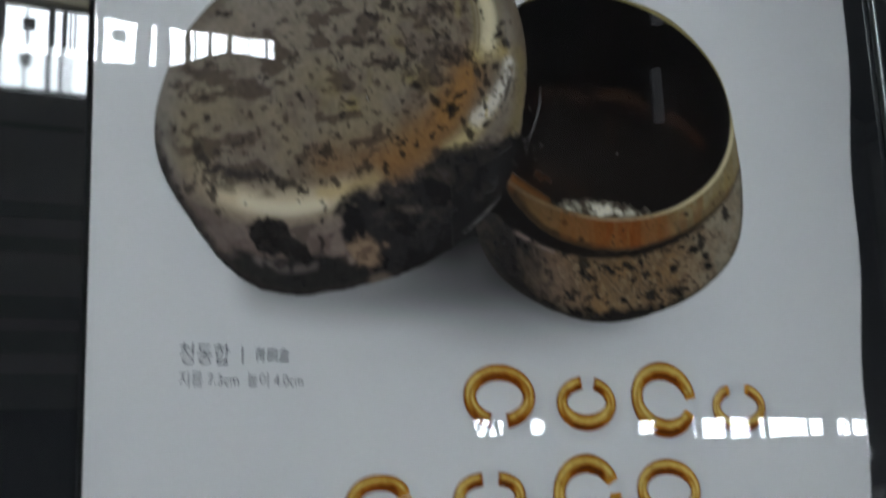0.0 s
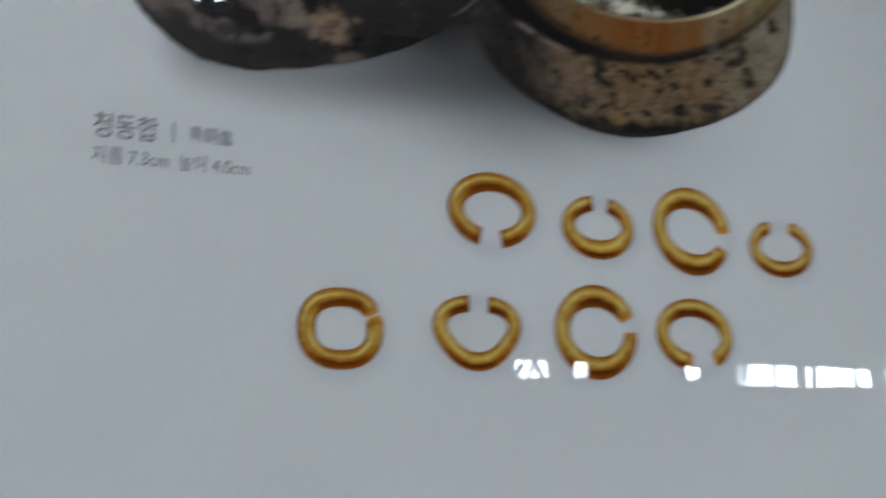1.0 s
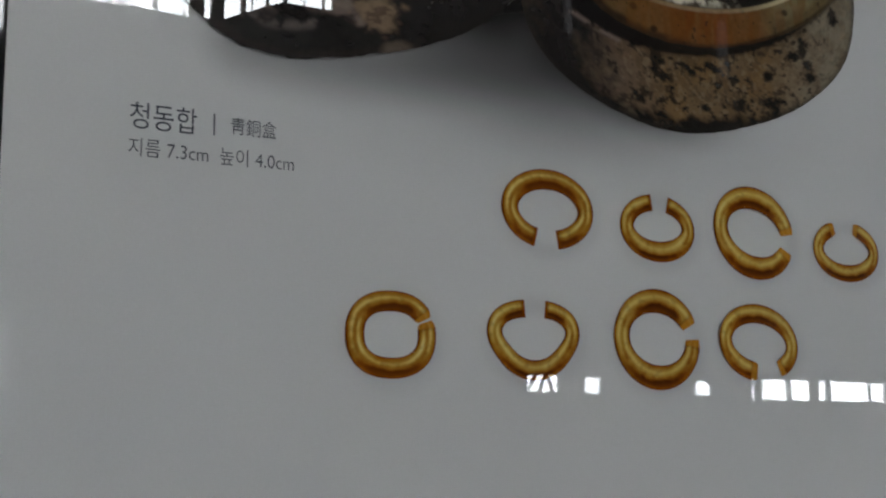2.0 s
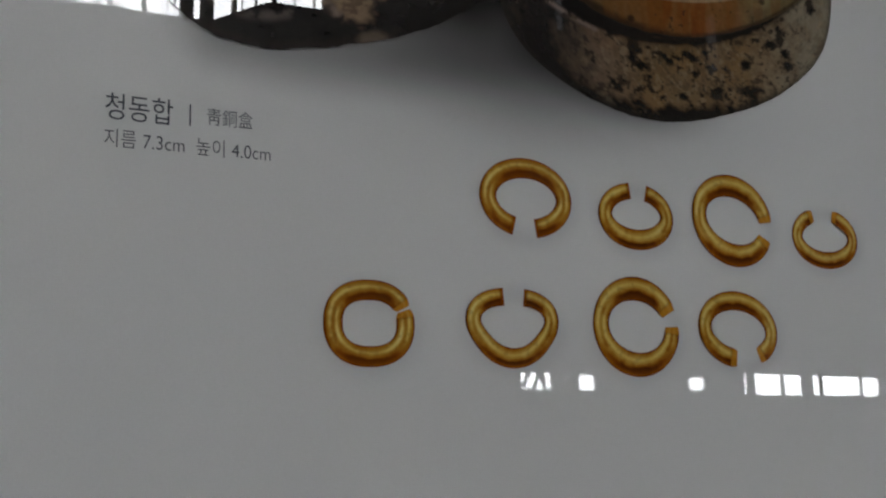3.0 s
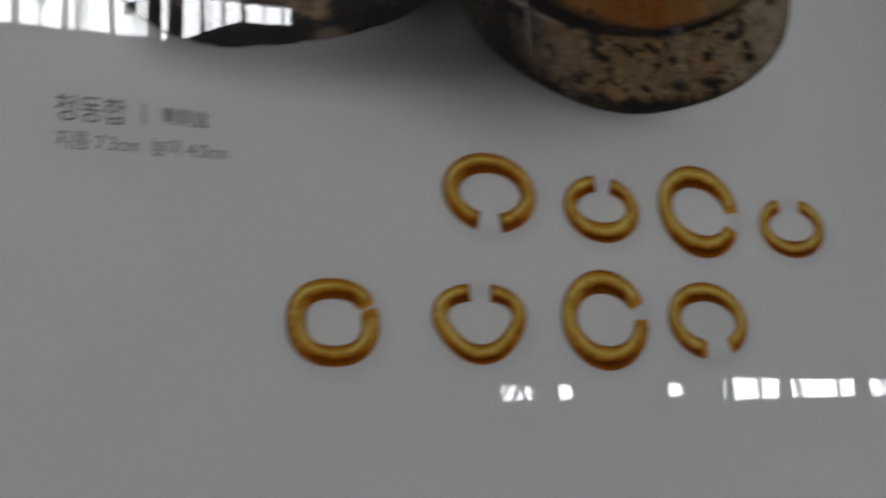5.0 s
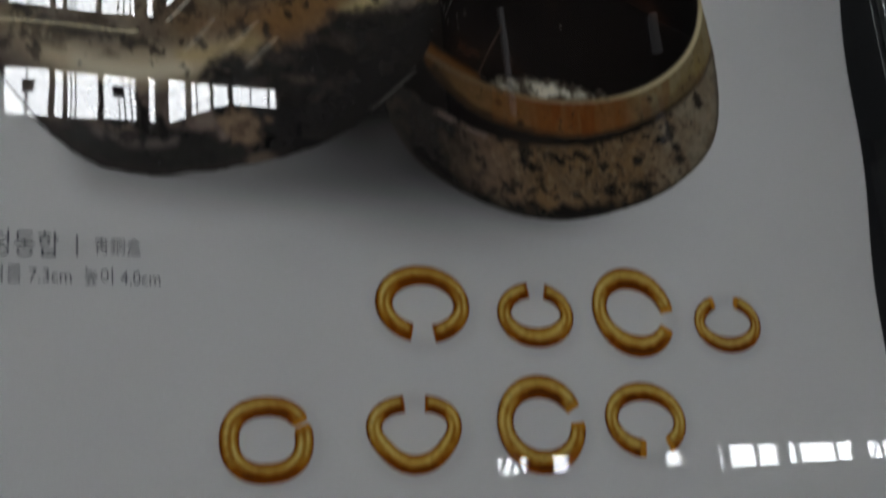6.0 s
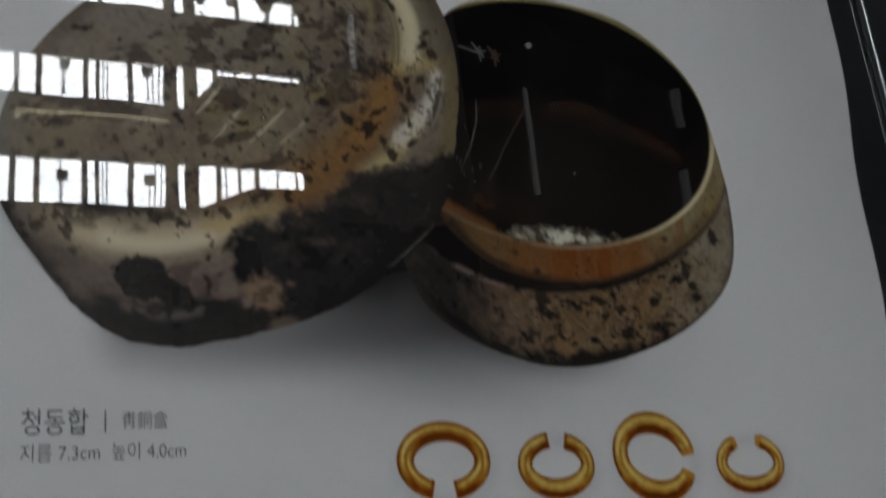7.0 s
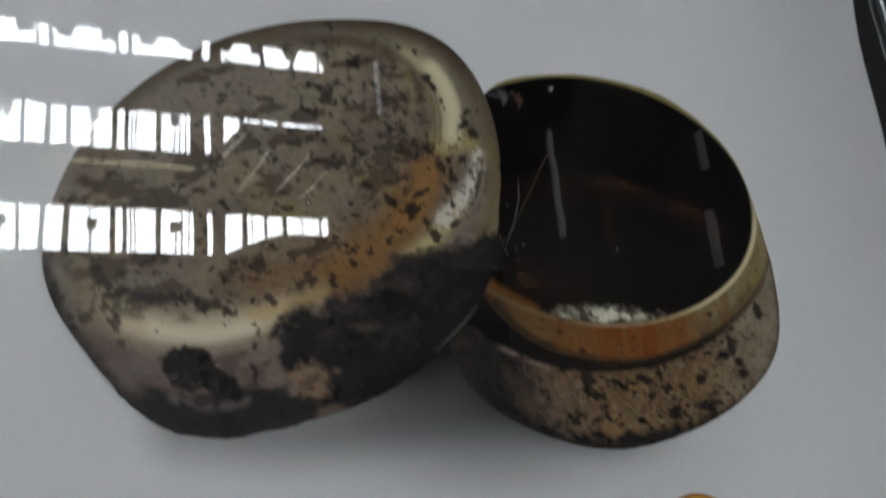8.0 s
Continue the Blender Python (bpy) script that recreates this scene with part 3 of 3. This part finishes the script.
    col = lay(col, stroke(x, z, (-0.033, 1.654), (-0.03, 1.638), (-0.02, 1.648), 0.006) * step(0.3, 0.5, n3), ink(60, 55, 52))
    col = lay(col, stroke(x, z, (-0.02, 1.648), (-0.004, 1.640), (0.012, 1.647), 0.005) * step(0.35, 0.5, n3), ink(60, 56, 54))
    rimdirt = blob(x, z, 0.25, 1.76, 0.03, 0.05, -20, 0.5)
    col = lay(col, rimdirt * step(0.60, 0.68, n5) * 0.6, ink(70, 64, 58))
    col = lay(col, stroke(x, z, (0.209, 1.614), (0.232, 1.632), (0.252, 1.653), 0.0018) * 0.45, ink(112, 110, 106))
    col = lay(col, step(0.90, 1.0, f) * low * step(0.12, 0.16, x) * 0.7, ink(36, 34, 34))
    picture("printed_lid", x, z, grid_faces(200, 480, True), toned(col, n5), 0.0012, "picture of a corroded domed bronze lid")


def paint_bowl():
    x, z, f, th = outline((0.3983, 1.712), (0.1786, 0.0011, 0.0006, 0.0016, 0.0105, 0.004, -0.0048, -0.0067, 0.0008, 0.0001, -0.0027, -0.0012, -0.0005, -0.0004, 0.0005, 0.0001, -0.0011, -0.0002, 0.0005, 0.0002, -0.0001, 0.0002, -0.0001, 0.0003, 0.0003), 460, 200, 0.0012)
    z = z - 0.0028 * (1 - step(1.55, 1.63, z))
    e, an = oval(x, z, 0.3896, 1.7639, 0.1816, 0.1203, 7.7)
    e = e - 0.011 * (1 - step(1.69, 1.77, z))
    s, sn = oval(x, z, 0.3911, 1.7467, 0.1978, 0.1434, 7.7)
    n1, n2, n3 = fbm(x, z, 0.04, 2), fbm(x, z, 0.010, 12, 4), fbm(x, z, 0.005, 22, 3)
    n4, n5 = fbm(x, z, 0.02, 92, 4), fbm(x, z, 0.0035, 96, 2)
    # the outer wall
    col = np.tile(ink(109, 93, 73), (len(x), 1))
    col = lay(col, step(0.45, 0.62, n1) * 0.6, ink(118, 94, 67))
    col = lay(col, step(0.45, 0.53, x) * 0.8, ink(128, 120, 104))
    col = lay(col, step(0.50, 0.66, n4) * 0.4, ink(100, 84, 66))
    col = lay(col, (1 - step(0.30, 0.37, x)) * 0.5, ink(104, 90, 84))
    col = lay(col, step(0.52, 0.66, n2) * 0.45, ink(88, 74, 58))
    pits = 1 - 0.7 * step(0.50, 0.55, x)
    col = lay(col, step(0.62, 0.70, n3) * 0.75 * pits, ink(52, 46, 42))
    col = lay(col, step(0.60, 0.70, n5) * 0.45 * pits, ink(66, 58, 50))
    col = lay(col, step(0.62, 0.74, fbm(x, z, 0.004, 57, 2)) * 0.4, ink(136, 118, 96))
    col = lay(col, step(0.69, 0.74, fbm(x, z, 0.006, 52, 3)) * 0.9 * pits, ink(44, 40, 38))
    col = lay(col, step(0.55, 0.59, x + 0.06 * (z - 1.66)) * 0.55, ink(108, 106, 98))
    for cx, cz, rx, rz in ((0.3473, 1.594, 0.007, 0.010), (0.3495, 1.581, 0.010, 0.004), (0.3713, 1.5931, 0.008, 0.003), (0.3789, 1.5885, 0.006, 0.003),
                           (0.3881, 1.592, 0.006, 0.003), (0.4033, 1.5952, 0.008, 0.004), (0.4253, 1.5878, 0.005, 0.005), (0.4063, 1.5817, 0.005, 0.004),
                           (0.3269, 1.5601, 0.006, 0.005), (0.3625, 1.5615, 0.004, 0.003), (0.3932, 1.5602, 0.006, 0.003), (0.4298, 1.5675, 0.012, 0.006),
                           (0.4674, 1.5726, 0.014, 0.008), (0.5063, 1.6267, 0.007, 0.009), (0.4978, 1.6186, 0.005, 0.005), (0.5095, 1.6137, 0.005, 0.006),
                           (0.5134, 1.6035, 0.006, 0.006), (0.4913, 1.6184, 0.004, 0.004), (0.546, 1.6632, 0.006, 0.008), (0.464, 1.5974, 0.005, 0.005)):
        col = lay(col, blob(x, z, cx, cz, rx * 0.95, rz * 0.95, -10, 0.25, 1.0, 8, 0.004) * 0.92, ink(44, 41, 39))
    dim = 1 - step(0.268, 0.325, x + 0.05 * (n2 - 0.5))
    col = lay(col, dim, ink(50, 47, 46))
    col = lay(col, (1 - step(0.285, 0.345, x)) * step(0.50, 0.64, n2) * 0.35, ink(72, 66, 58))
    sole = np.interp(x, (0.25, 0.292, 0.343, 0.40, 0.462, 0.52), (1.586, 1.560, 1.550, 1.553, 1.564, 1.588))
    col = lay(col, step(-0.003, 0.006, sole - z + 0.012 * (n2 - 0.5) + 0.008 * (n4 - 0.5)), ink(42, 39, 38))
    col = lay(col, stroke(x, z, (0.30, 1.553), (0.33, 1.545), (0.365, 1.542), 0.005) * step(0.4, 0.6, n3) * 0.6, ink(96, 88, 76))
    col = lay(col, step(0.965, 1.0, f) * (1 - step(1.70, 1.76, z)) * 0.6, ink(60, 57, 53))
    # the groove under the collar, the collar, its rim: their edges dip round the oval
    hem = np.interp(sn, (-180, -150, -135, -124, -110, -94, -75, -60, -42, -18, 10), (0.84, 0.845, 0.905, 0.938, 0.950, 0.941, 0.924, 0.930, 0.955, 0.972, 0.985))
    ditch = np.interp(sn, (-180, -145, -125, -114, -105, -95, -84, -70, -55, -42, -18, 10), (1.02, 1.03, 1.036, 1.026, 1.014, 0.999, 0.978, 0.964, 0.957, 0.968, 0.982, 0.99))
    low = 1 - step(1.66, 1.72, z)
    groove = 1 - step(-0.012, 0.014, s - ditch + 0.030 * (n2 - 0.5))
    col = lay(col, (1 - step(0.0, 0.055, s - ditch)) * step(0.30, 0.36, x) * (1 - step(0.50, 0.53, x)) * 0.35, ink(70, 60, 50))
    col = lay(col, groove * (0.97 - 0.30 * step(0.46, 0.54, x)), ink(34, 31, 31))
    col = lay(col, groove * stroke(x, z, (0.35, 1.6055), (0.40, 1.605), (0.455, 1.624), 0.004) * 0.35, ink(72, 64, 56))
    col = lay(col, stroke(x, z, (0.266, 1.6195), (0.285, 1.610), (0.310, 1.603), 0.0035) * step(0.35, 0.5, n3) * 0.7, ink(128, 112, 104))
    collar = 1 - step(-0.010, 0.010, s - hem + 0.016 * (n2 - 0.5))
    col = lay(col, collar, ink(98, 80, 56))
    rust = fbm(x, z, 0.010, 41, 3, 1.57, 5.0)
    col = lay(col, collar * blob(x, z, 0.405, 1.63, 0.075, 0.05, 0, 0.6) * 0.9, ink(114, 82, 52))
    col = lay(col, collar * blob(x, z, 0.405, 1.63, 0.055, 0.05, 0, 0.7) * step(0.30, 0.62, rust) * 0.9, ink(108, 67, 36))
    col = lay(col, collar * step(0.445, 0.500, x) * 0.9, ink(122, 111, 88))
    col = lay(col, collar * step(0.44, 0.47, x) * step(0.50, 0.66, rust) * 0.4, ink(108, 92, 62))
    col = lay(col, collar * stroke(x, z, (0.50, 1.645), (0.53, 1.662), (0.555, 1.70), 0.014) * 0.7, ink(120, 104, 70))
    col = lay(col, collar * (1 - step(0.265, 0.300, x)) * 0.8, ink(70, 56, 42))
    col = lay(col, collar * step(-0.055, -0.015, s - hem + 0.03 * (n4 - 0.5)) * (1 - step(0.33, 0.42, x)) * 0.85, ink(50, 43, 40))
    col = lay(col, collar * stroke(x, z, (0.475, 1.640), (0.515, 1.655), (0.545, 1.684), 0.010) * 0.6, ink(84, 72, 56))
    for cx, cz in ((0.3256, 1.6335), (0.4877, 1.6565), (0.345, 1.6178)):
        col = lay(col, blob(x, z, cx, cz, 0.0036, 0.0028, 0, 0.4) * 0.8, ink(46, 40, 36))
    col = lay(col, collar * step(0.53, 0.64, fbm(x, z, 0.012, 43, 3, 1.57, 4.0)) * 0.4, ink(104, 74, 44))
    col = lay(col, np.exp(-((s - hem + 0.004) / 0.012) ** 2) * low * (0.55 + 0.3 * step(0.42, 0.47, x)), ink(58, 49, 42))
    col = lay(col, collar * step(0.76, 0.80, n3) * 0.7, ink(58, 48, 40))
    lip = 1 - step(1.008, 1.020, e)
    col = lay(col, lip * (0.15 + 0.30 * step(0.33, 0.37, x) + 0.5 * step(0.42, 0.50, x)), ink(156, 146, 116))
    col = lay(col, lip * step(1.74, 1.80, z), ink(124, 114, 78))
    # the dark inside with dull warm glints
    deep = 1 - step(0.972, 0.990, e)
    col = lay(col, deep, ink(17, 15, 16))
    col = lay(col, deep * blob(x, z, 0.39, 1.69, 0.15, 0.055, 5, 0.8) * 0.6, ink(42, 37, 35))
    col = lay(col, deep * stroke(x, z, (0.29, 1.752), (0.40, 1.788), (0.505, 1.748), 0.018) * (0.1 + 0.9 * step(0.35, 0.65, n4)) * 0.8, ink(42, 32, 29))
    col = lay(col, deep * stroke(x, z, (0.386, 1.774), (0.41, 1.780), (0.440, 1.772), 0.009) * n4, ink(64, 50, 38))
    col = lay(col, deep * stroke(x, z, (0.305, 1.761), (0.33, 1.768), (0.352, 1.765), 0.012) * n4 * 0.8, ink(58, 45, 36))
    col = lay(col, deep * stroke(x, z, (0.478, 1.762), (0.501, 1.753), (0.518, 1.738), 0.011) * 0.55, ink(70, 50, 38))
    col = lay(col, deep * stroke(x, z, (0.393, 1.752), (0.394, 1.738), (0.393, 1.722), 0.006) * 0.5, ink(60, 48, 38))
    col = lay(col, deep * stroke(x, z, (0.252, 1.680), (0.272, 1.664), (0.305, 1.652), 0.010) * (0.5 + 0.6 * n4), ink(106, 76, 46))
    col = lay(col, deep * stroke(x, z, (0.27, 1.690), (0.30, 1.672), (0.35, 1.664), 0.016) * step(0.3, 0.7, n4) * 0.6, ink(78, 56, 40))
    col = lay(col, deep * blob(x, z, 0.31, 1.70, 0.04, 0.04, 0, 0.7) * step(0.3, 0.8, n4) * 0.6, ink(48, 44, 42))
    col = lay(col, deep * step(0.40, 0.8, fbm(x, z, 0.03, 71, 3, 1.57, 2.5)) * 0.45, ink(36, 32, 31))
    powder = blob(x, z, 0.380, 1.6505, 0.050, 0.0085, 2, 0.5, 0.5, 23, 0.008)
    col = lay(col, deep * powder * 0.6, ink(92, 84, 74))
    col = lay(col, deep * powder * step(0.44, 0.58, n3), ink(128, 124, 110))
    col = lay(col, deep * blob(x, z, 0.372, 1.650, 0.034, 0.006, 2, 0.5, 0.6, 24, 0.006) * step(0.38, 0.56, n2), ink(168, 164, 150))
    picture("printed_bowl", x, z, grid_faces(200, 460, True), toned(col, n5), 0.0006, "picture of an open corroded bronze bowl")


def paint_ring(cx, cz, rx, rz, hw, gap0, gap1, tilt=0, square=2.0, point=0.0, round_ends=0.0, flat=0.0, swell=0.0, pale=0.0):
    """A picture of a bent gold rod: a band round an oval, open from gap0 to gap1 degrees, toned as the rod's round side turns."""
    n, k = 180, 25
    ph = np.radians(np.linspace(gap1, gap0 + 360, n))
    c, s = np.cos(ph), np.sin(ph)
    lx = rx * np.sign(c) * np.abs(c) ** (2 / square) * (1 + point * np.cos(3 * ph + 1.5 * np.pi))
    lz = rz * np.sign(s) * np.abs(s) ** (2 / square) * (1 + point * np.cos(3 * ph + 1.5 * np.pi))
    ct, st = math.cos(radians(tilt)), math.sin(radians(tilt))
    lx, lz = lx * ct - lz * st, lx * st + lz * ct
    tx, tz = np.gradient(lx), np.gradient(lz)
    ln = np.hypot(tx, tz)
    nx, nz = tz / ln, -tx / ln
    t = np.linspace(0, 1, n)
    w = hw * (1 - flat * (c ** 2)) * (1 - round_ends * (np.maximum(0, 1 - t / 0.04) ** 2 + np.maximum(0, (t - 0.96) / 0.04) ** 2))
    v = np.linspace(-1, 1, k)
    # the rod looks thicker on the side away from its gap
    away = np.maximum(0, -s * math.sin(math.radians((gap0 + gap1) / 2)))
    side = np.where(v[None, :] < 0, v[None, :] * (1 + swell * away[:, None]), v[None, :])
    x = cx + lx[:, None] + nx[:, None] * w[:, None] * side
    z = cz + lz[:, None] + nz[:, None] * w[:, None] * side
    vv, tt = np.tile(v, n), np.repeat(t, k)
    x, z = x.ravel(), z.ravel()
    n1, n2, n3 = fbm(x, z, 0.012, 3), fbm(x, z, 0.005, 31, 3), fbm(x, z, 0.009, 35, 3)
    # which way the hammered side faces, across and up
    px = np.repeat(nx, k) * vv + 0.16 * (n3 - 0.5)
    pz = np.repeat(nz, k) * vv + 0.16 * (n1 - 0.5)
    spot = lambda mx, mz, sx, sz: np.exp(-((px - mx) / sx) ** 2 - ((pz - mz) / sz) ** 2)
    # two soft lamps to the sides, the studio's pale ceiling, its dark floor
    lit = 0.44 + 0.14 * (n2 - 0.5) + 0.22 * (n1 - 0.5)
    lit = lit + 0.34 * spot(-0.34, 0.10, 0.24, 0.36) + 0.36 * spot(0.36, 0.06, 0.22, 0.38) + 0.20 * spot(0.0, 0.36, 0.36, 0.20)
    lit = lit - 0.36 * spot(0.0, -0.50, 0.52, 0.42) - 0.08 * spot(0.0, -0.40, 0.25, 0.2)
    lit = lit - 0.26 * (1 - step(-0.90, -0.55, px)) - 0.18 * step(0.62, 0.9, px) - 0.10 * step(0.6, 0.9, pz)
    lit = lit - 0.16 * step(0.84, 1.0, np.abs(vv)) - 0.10 * step(0.4, 1.0, -vv) * step(-0.3, 0.5, np.repeat(nz, k))
    lit = 0.44 + 1.35 * (lit - 0.44)
    stops = (0.0, 0.18, 0.42, 0.62, 0.85, 1.0)
    tones = np.array([ink(66, 36, 12), ink(100, 60, 20), ink(136, 98, 40), ink(148, 116, 54), ink(166, 144, 82), ink(176, 160, 104)])
    col = np.stack([np.interp(lit, stops, tones[:, ch]) for ch in range(3)], 1)
    col = lay(col, spot(0.0, -0.72, 0.5, 0.22) * 0.35, ink(120, 68, 24))
    col = lay(col, step(0.3, 0.7, lit) * pale * 0.6, ink(160, 142, 84))
    col = lay(col, (1 - step(0.5, 0.85, lit)) * (0.30 if pale == 0 else 0.08), ink(108, 64, 22))
    # the cut ends
    far = np.minimum(tt, 1 - tt)
    face = 0.034 if round_ends else 0.016
    col = lay(col, (1 - step(face * 0.85, face, far)) * 0.85, ink(146, 100, 40) if round_ends else ink(104, 60, 18))
    col = lay(col, np.exp(-((far - face) / 0.005) ** 2) * 0.4, ink(78, 44, 12))
    col = lay(col, step(0.60, 0.78, fbm(x, z, 0.0035, 39, 2)) * 0.25, ink(88, 52, 16))
    return picture("printed_ring", x, z, grid_faces(n, k), col, 0.0006)


RINGS = [
    (0.2412, 1.4655, 0.0320, 0.0222, 0.0069, -110, -78, 0, 2.0, 0.0, 0.0, 0.0, 0.15, 0.00),
    (0.3395, 1.4592, 0.0292, 0.0195, 0.0064, 71, 100, 0, 2.0, 0.0, 0.0, 0.0, 0.45, 0.40),
    (0.4372, 1.4626, 0.0355, 0.0280, 0.0093, -11, 16, -12, 2.0, 0.0, 0.15, 0.20, 0.0, 0.45),
    (0.5405, 1.4545, 0.0328, 0.0200, 0.0062, 73, 113, 0, 2.0, 0.0, 0.3, 0.0, 0.34, 0.70),
    (0.1180, 1.3735, 0.0255, 0.0215, 0.0067, 19.5, 23, 0, 2.35, 0.0, 0.3, 0.0, 0.0, 0.00),
    (0.2265, 1.3740, 0.0312, 0.0217, 0.0062, 72, 104, 0, 2.0, 0.07, 0.0, 0.0, 0.25, 0.25),
    (0.3344, 1.3756, 0.0330, 0.0282, 0.0090, 10, 30, -8, 2.0, 0.0, 0.15, 0.20, 0.0, 0.40),
    (0.4350, 1.3750, 0.0347, 0.0228, 0.0076, -92, -52, -6, 2.0, 0.0, 0.2, 0.12, 0.0, 0.45),
]


def edge(z):
    """The sheet's loose side edge, out of plumb and wavy."""
    return 0.734 + 0.0925 * (z - 1.354) + 0.0035 * np.cos((z - 1.62) * 2 * np.pi / 0.25) * step(1.30, 1.50, z)


def paint_sheet():
    zs = np.arange(1.02, 2.221, 0.004)
    u = np.linspace(0, 1, 240)
    lo, hi = -0.1165 - 0.008 * (zs - 1.29) * step(1.2, 1.4, zs), edge(zs)
    x = (lo[:, None] + (hi - lo)[:, None] * u).ravel()
    z = np.repeat(zs, len(u))
    col = np.tile(ink(165, 165, 165), (len(x), 1))
    n = fbm(x, z, 0.25, 4, 3)
    col = lay(col, step(0.3, 0.8, n) * 0.25, ink(160, 162, 164))
    # the studio paper behind the vessels, light falloff to its upper right painted grey
    col = lay(col, step(0.48, 0.85, x + 0.10 * (z - 1.7)) * step(1.15, 1.90, z) * 0.95, ink(142, 142, 142))
    # printed studio shadows under the vessel and the rings
    col = lay(col, blob(x, z, 0.245, 1.600, 0.20, 0.088, -6, 0.75) * 0.47, ink(96, 96, 97))
    col = lay(col, blob(x, z, 0.228, 1.606, 0.125, 0.066, -8, 0.75), ink(36, 35, 35))
    col = lay(col, stroke(x, z, (0.02, 1.556), (0.11, 1.540), (0.22, 1.575), 0.040) * 0.62, ink(78, 77, 77))
    col = lay(col, stroke(x, z, (0.235, 1.590), (0.32, 1.520), (0.47, 1.555), 0.027) * 0.5 * (1 - step(0.34, 0.46, x)), ink(64, 63, 63))
    for cx, cz, rx, rz, hw, *_ in RINGS:
        e, an = oval(x, z, cx + 0.002, cz - 0.004, rx + 0.004, rz + 0.004, 0)
        col = lay(col, np.exp(-((e - 1) * rx / 0.008) ** 2) * 0.20, ink(108, 107, 114))
    faces = grid_faces(len(zs), len(u))
    picture("sheet", x, z, faces, col, 0.0)
    # the sheet's thickness
    bm = bmesh.new()
    prism(bm, [(-0.114, 1.022), (0.700, 1.022), (0.790, 2.215), (-0.120, 2.215)], 0.0105, 0.001)
    part("foam_backing", bm, surface("foam board", (0.7, 0.7, 0.68), 0.7, 0, 30, 0.06), poster)


paint_sheet()
paint_bowl()
paint_lid()
for k, r in enumerate(RINGS):
    ob = paint_ring(*r)
    ob["label"] = "picture of a closed squarish gold ring" if k == 4 else "picture of an open bent gold ring"

INK = surface("grey caption ink", (0.095, 0.10, 0.125), 0.015, 0, 400, 0.1)


def caption(name, body, x, z, height, wide=1.0, thin=-0.00004):
    """A line of printed text whose first letter starts at x and whose foot is at z."""
    cu = bpy.data.curves.new(name, "FONT")
    cu.body, cu.size, cu.offset = body, height, thin
    tmp = new(name, cu)
    bpy.context.view_layer.update()
    me = bpy.data.meshes.new_from_object(tmp.evaluated_get(bpy.context.evaluated_depsgraph_get()))
    bpy.data.objects.remove(tmp)
    me.materials.clear()
    me.materials.append(INK)
    ob = new(name, me)
    ob.parent = poster
    ob.matrix_basis = Matrix.Translation((x, -0.0006, z)) @ Matrix.Rotation(radians(90), 4, "X") @ Matrix.Diagonal((wide, 1, 1, 1))
    ob["label"] = "grey printed caption"
    return ob


caption("caption_title", "\uccad\ub3d9\ud569", -0.0505, 1.4913, 0.0178, 0.83, -0.00003)
caption("caption_divider", "|", -0.0015, 1.4945, 0.0150, 0.9)
caption("caption_title_hanja", "\u9751\u9285\u76d2", 0.0100, 1.4940, 0.0117, 0.85, -0.00006)
caption("caption_size", "\uc9c0\ub984 7.3cm  \ub192\uc774 4.0cm", -0.0505, 1.4742, 0.0122, 0.87, -0.00006)


# ---- scratches and scuffs in the film ----
SCRATCH = surface("scratched film", (0.18, 0.18, 0.17), 0.45, 0, 500, 0.4)
rnd = random.Random(12)


def scratch(points, width):
    """A thin raised burr along a bent line, thinning towards both ends."""
    bm = bmesh.new()
    n = 24
    rows = []
    for i in range(n + 1):
        t = i / n
        k = min(int(t * (len(points) - 1)), len(points) - 2)
        f = t * (len(points) - 1) - k
        (ax, az), (bx, bz) = points[k], points[k + 1]
        x, z = ax + (bx - ax) * f + rnd.uniform(-0.0003, 0.0003), az + (bz - az) * f
        ln = math.hypot(bx - ax, bz - az)
        w = width * (0.25 + 0.75 * math.sin(math.pi * t)) * rnd.uniform(0.5, 1.1) / 2
        ox, oz = (bz - az) / ln * w, -(bx - ax) / ln * w
        rows.append([bm.verts.new((x - ox, -0.0016, z - oz)), bm.verts.new((x, -0.0018, z)), bm.verts.new((x + ox, -0.0016, z + oz))])
    for p, q in zip(rows, rows[1:]):
        bm.faces.new((p[0], p[1], q[1], q[0]))
        bm.faces.new((p[1], p[2], q[2], q[1]))
    part("scratch", bm, SCRATCH, poster, "fine pale scratch in the film")


scratch([(0.3050, 1.770), (0.3035, 1.752), (0.2960, 1.729), (0.2815, 1.700)], 0.0011)
scratch([(0.2105, 1.6125), (0.232, 1.632), (0.2515, 1.650)], 0.0009)
for _ in range(14):
    x, z, a, ln = rnd.gauss(0.285, 0.018), rnd.gauss(1.705, 0.016), rnd.uniform(0.6, 2.6), rnd.uniform(0.003, 0.010)
    scratch([(x, z), (x + math.cos(a) * ln, z + math.sin(a) * ln)], 0.0005)
